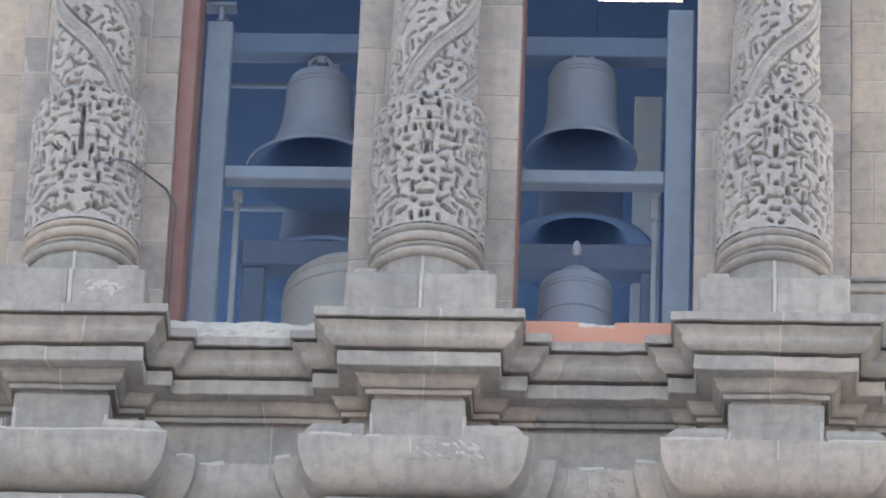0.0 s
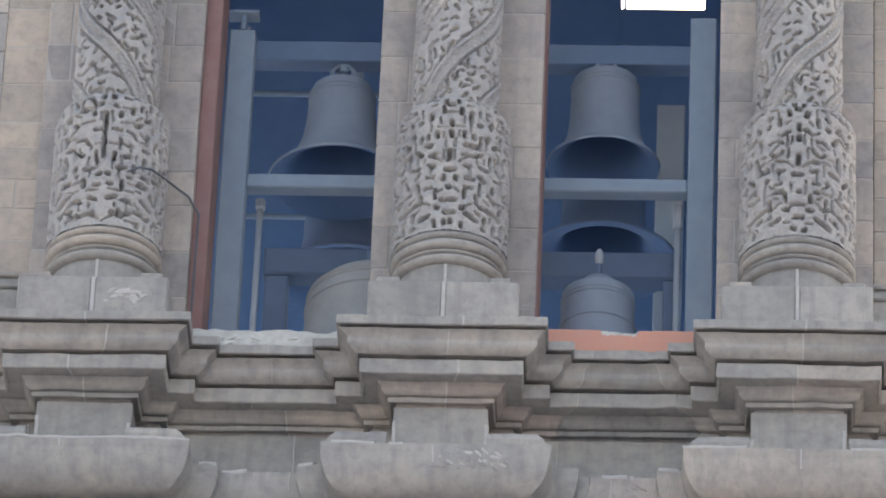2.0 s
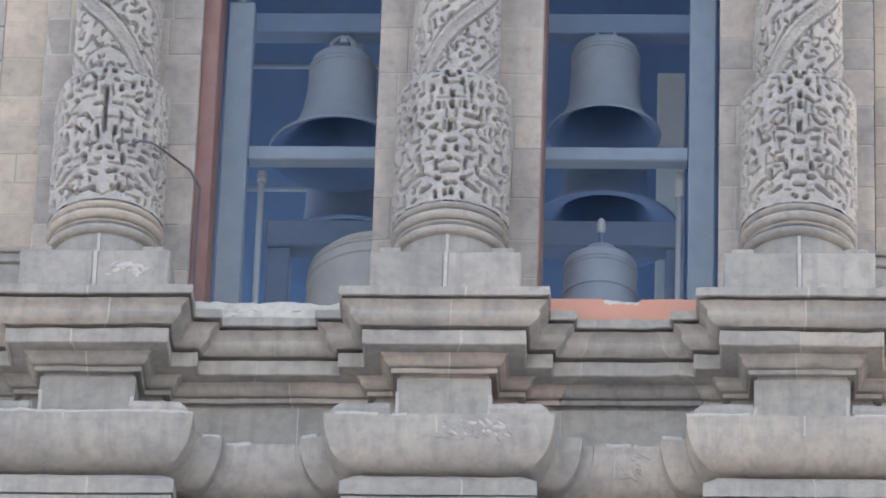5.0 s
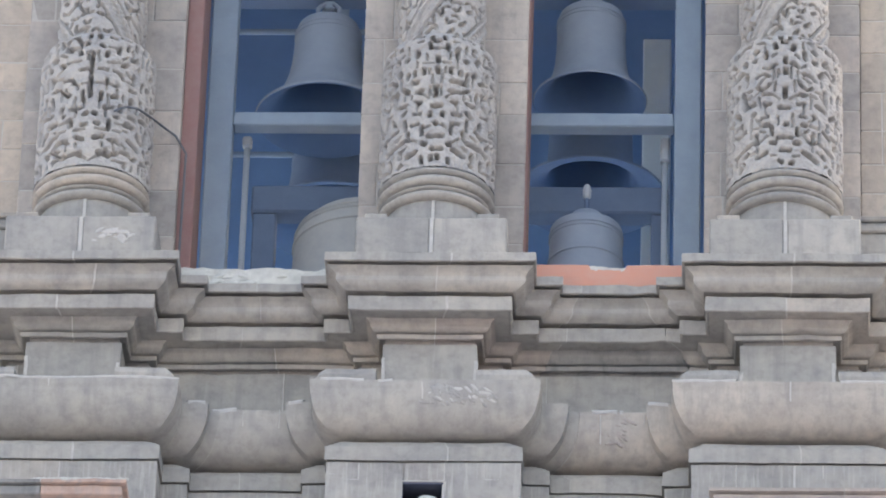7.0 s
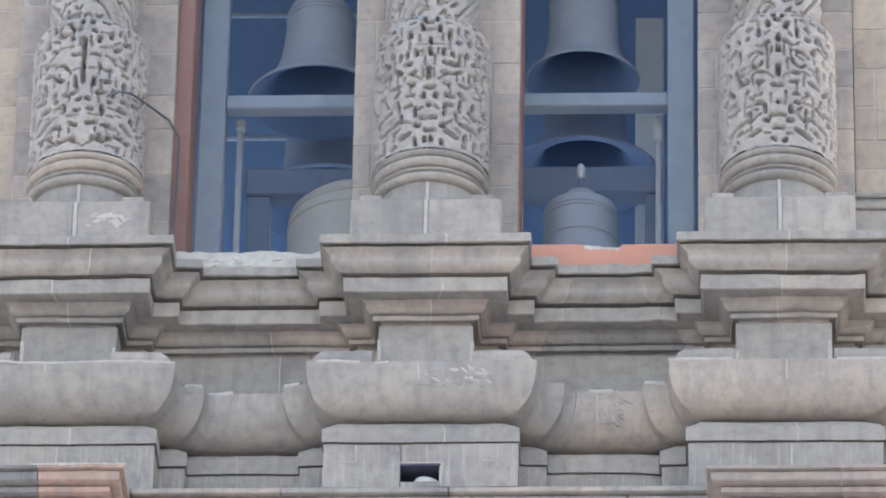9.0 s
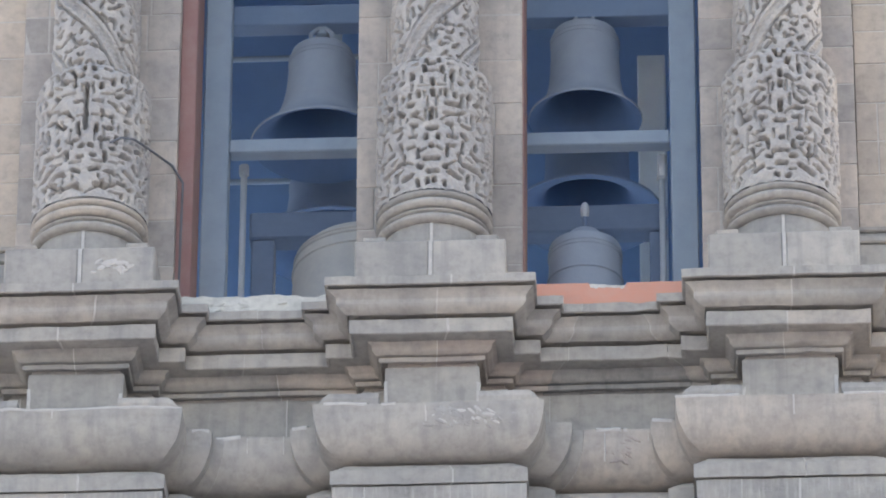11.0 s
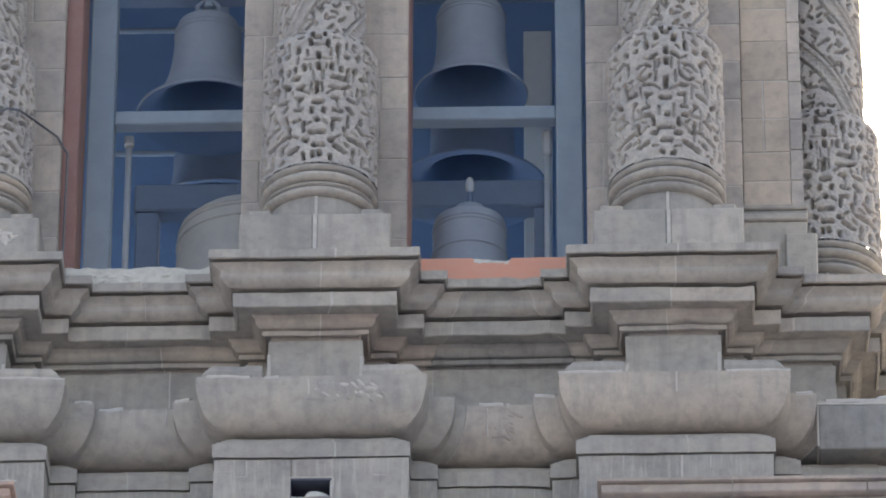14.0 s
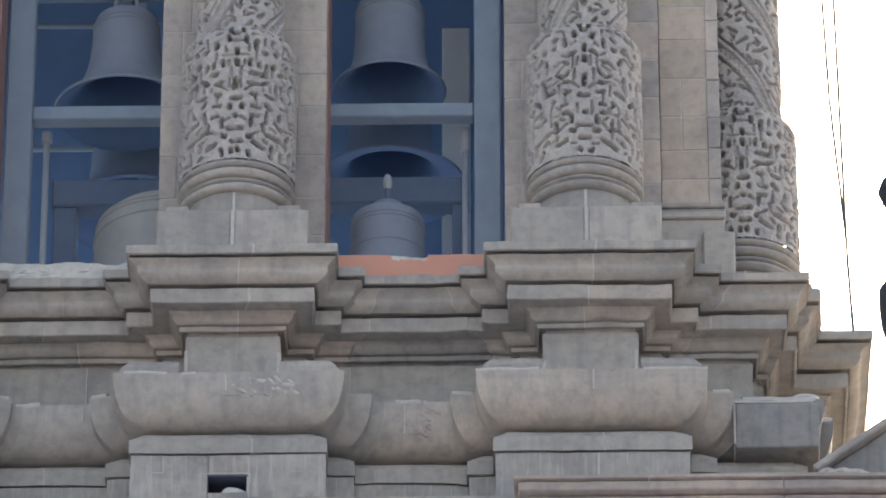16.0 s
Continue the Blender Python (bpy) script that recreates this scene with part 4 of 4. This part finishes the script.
# ---- small dark hole with a pale thing in the middle base ----
hole = tagged(empty("putlog_hole", (0.0, -0.97, 30.2)), "small dark square opening in the stone base", "opening", kind="structure")
hole.location = (0, 0, 0)
bm = bmesh.new()
for d in ((-0.2, -0.172, -0.95, -0.6, 30.12, 30.39), (0.182, 0.21, -0.95, -0.6, 30.12, 30.39), (-0.2, 0.21, -0.62, -0.58, 30.12, 30.39)):
    box(bm, *d)
# Ceiling strip added to darken the hole from above.
box(bm, -0.17, 0.18, -0.965, -0.62, 30.326, 30.342)
part("lining", bm, HOLE_SHADE, hole, "lining with the hole's shade in its colour")
bm = bmesh.new()
bmesh.ops.create_icosphere(bm, subdivisions=3, radius=0.075, matrix=Matrix.Translation((0.06, -0.88, 30.18)) @ Matrix.Diagonal((1.5, 0.8, 1.0, 1)))
for v in bm.verts:
    v.co = rough(v.co, 0.02, 9)
part("rubble", bm, LIME, hole, "pale lump of rubble")

# ---- lower projecting cornices ----
def lower_cornice(x0, x1, label, patch, up):
    e = tagged(empty("lower_cornice"), label, "cornice", kind="structure")
    prof = [(0.0, 29.0), (0.0, 29.60), (0.065, 29.605), (0.065, 29.65), (0.04, 29.655), (0.04, 29.685), (0.125, 29.69), (0.13, 29.735), (0.09, 29.74), (0.09, 29.755), (0.195, 29.76), (0.20, 29.805), (0.15, 29.81),
            (0.15, 29.825), (0.272, 29.83), (0.28, 29.84), (0.28, 29.908), (0.255, 29.912), (0.255, 29.925), (0.315, 29.928), (0.32, 29.955), (-0.7, 29.965)]
    base = -1.33
    cuts = [x0] + [x for x in np.arange(x1 - 0.42 - 1.15 * 3, x1, 1.15) if x0 + 0.4 < x] + [x1]
    for a, b in zip(cuts, cuts[1:]):
        verts, faces = [], []
        n = 16
        for o, z in prof:
            xa, xb = (a - o if a == x0 else a + 0.004), (b + o if b == x1 else b - 0.004)
            line = []
            if a == x0:
                line.append((xa, -0.6))
            line += [(xa + (xb - xa) * i / n, base - o) for i in range(n + 1)]
            if b == x1:
                line.append((xb, -0.6))
            verts += [rough((x, y, z + up), 0.0035) for x, y in line]
            row = len(line)
        for j in range(len(prof) - 1):
            for i in range(row - 1):
                faces.append((j * row + i, j * row + i + 1, (j + 1) * row + i + 1, (j + 1) * row + i))
        link("stone", mesh_of("stone", verts, faces), (SALMON_STONE if b == x1 else DARK_STONE if b > x1 - 1.6 else STONE) if patch else BROWN, e)
    return e


lower_cornice(2.80, 7.5, "brown stone moulded cornice over the lower storey", False, -0.04)
west = lower_cornice(-7.5, -2.82, "brown stone moulded cornice with salmon plaster patches", True, 0.0)

r9 = random.Random(9)
bm = bmesh.new()
for i in range(60):
    x = -3.3 + i * 0.0135
    bmesh.ops.create_icosphere(bm, subdivisions=1, radius=r9.uniform(0.014, 0.03), matrix=Matrix.Translation((x, -1.635, 29.96)) @ Matrix.Diagonal((1.6, 0.7, 0.8, 1)))
for v in bm.verts:
    v.co = rough(v.co, 0.008, 13)
part("plaster_crust", bm, LIME, west, "pale plaster crust along the edge")

# ---- sloping gable beside the tower, pinnacle and cables against the sky ----
gable = tagged(empty("gable"), "sloping dark stone gable with pale coping", "gable")
verts = [(5.12, -0.75, 29.6), (7.4, -0.75, 29.6), (7.4, -0.75, 32.08), (5.12, -0.2, 29.6), (7.4, -0.2, 29.6), (7.4, -0.2, 32.08), (5.12, -0.75, 30.4), (5.12, -0.2, 30.4)]
link("wall", mesh_of("wall", verts, [(0, 1, 2, 6), (3, 7, 5, 4), (6, 2, 5, 7), (1, 4, 5, 2), (0, 3, 4, 1), (0, 6, 7, 3)]), DARK_STONE, gable)
bm = box(bmesh.new(), 0, 2.6, -0.40, 0.05, 0.0, 0.065, 0.015)
cop = part("coping", bm, STONE, gable, "pale stone coping")
cop.matrix_basis = pose(5.10, -0.45, 30.405, 0, -36.5, 0)
bm = bmesh.new()
for i in range(9):
    bmesh.ops.create_icosphere(bm, subdivisions=2, radius=0.05, matrix=Matrix.Translation((5.14 + i * 0.045, -0.78, 30.43 + 0.012 * math.sin(i * 2.1))) @ Matrix.Diagonal((1.2, 0.6, 0.5, 1)))
for v in bm.verts:
    v.co = rough(v.co, 0.015, 11)
part("plaster_lump", bm, LIME, gable, "crumbled white plaster at the foot of the coping")

pin = tagged(empty("pinnacle", (6.19, 4.0, 29.5)), "stone pinnacle with a ball on its tip, coloured as a dark silhouette", "pinnacle")
part("shaft", lathe([(0.20, 0.0), (0.15, 3.6), (0.16, 5.2), (0.19, 5.3), (0.205, 5.5), (0.205, 5.72), (0.15, 5.8), (0.05, 5.9), (0.04, 6.7)], 36), SILHOUETTE, pin, smooth=True)
part("ball", lathe([(0.04, 6.66), (0.13, 6.72), (0.175, 6.85), (0.13, 6.97), (0.02, 7.03)], 36), SILHOUETTE, pin, smooth=True)

for pts in (((5.46, 38.0), (5.482, 36.41), (5.52, 33.49), (5.56, 32.64)), ((5.36, 36.9), (5.41, 35.28), (5.514, 33.79), (5.55, 32.64))):
    t = tagged(empty("overhead_cable"), "thin dark cable rising from the cornice against the sky", "cable")
    tube("wire", [(x, 0.75, z) for x, z in pts], 0.013, CABLE_PALE, t)

tagged(boxed("wall_church", (5.31, 45, 0.3, 40, 0, 29.5), FAR_STONE, bevel=0), "lower stone body of the church beside the tower", "wall", kind="structure")

# ---- ground ----
tagged(boxed("ground", (-2500, 2500, -2500, 2500, -0.3, 0.0), PAVING, bevel=0), "wide stone-paved square", "ground", kind="structure")
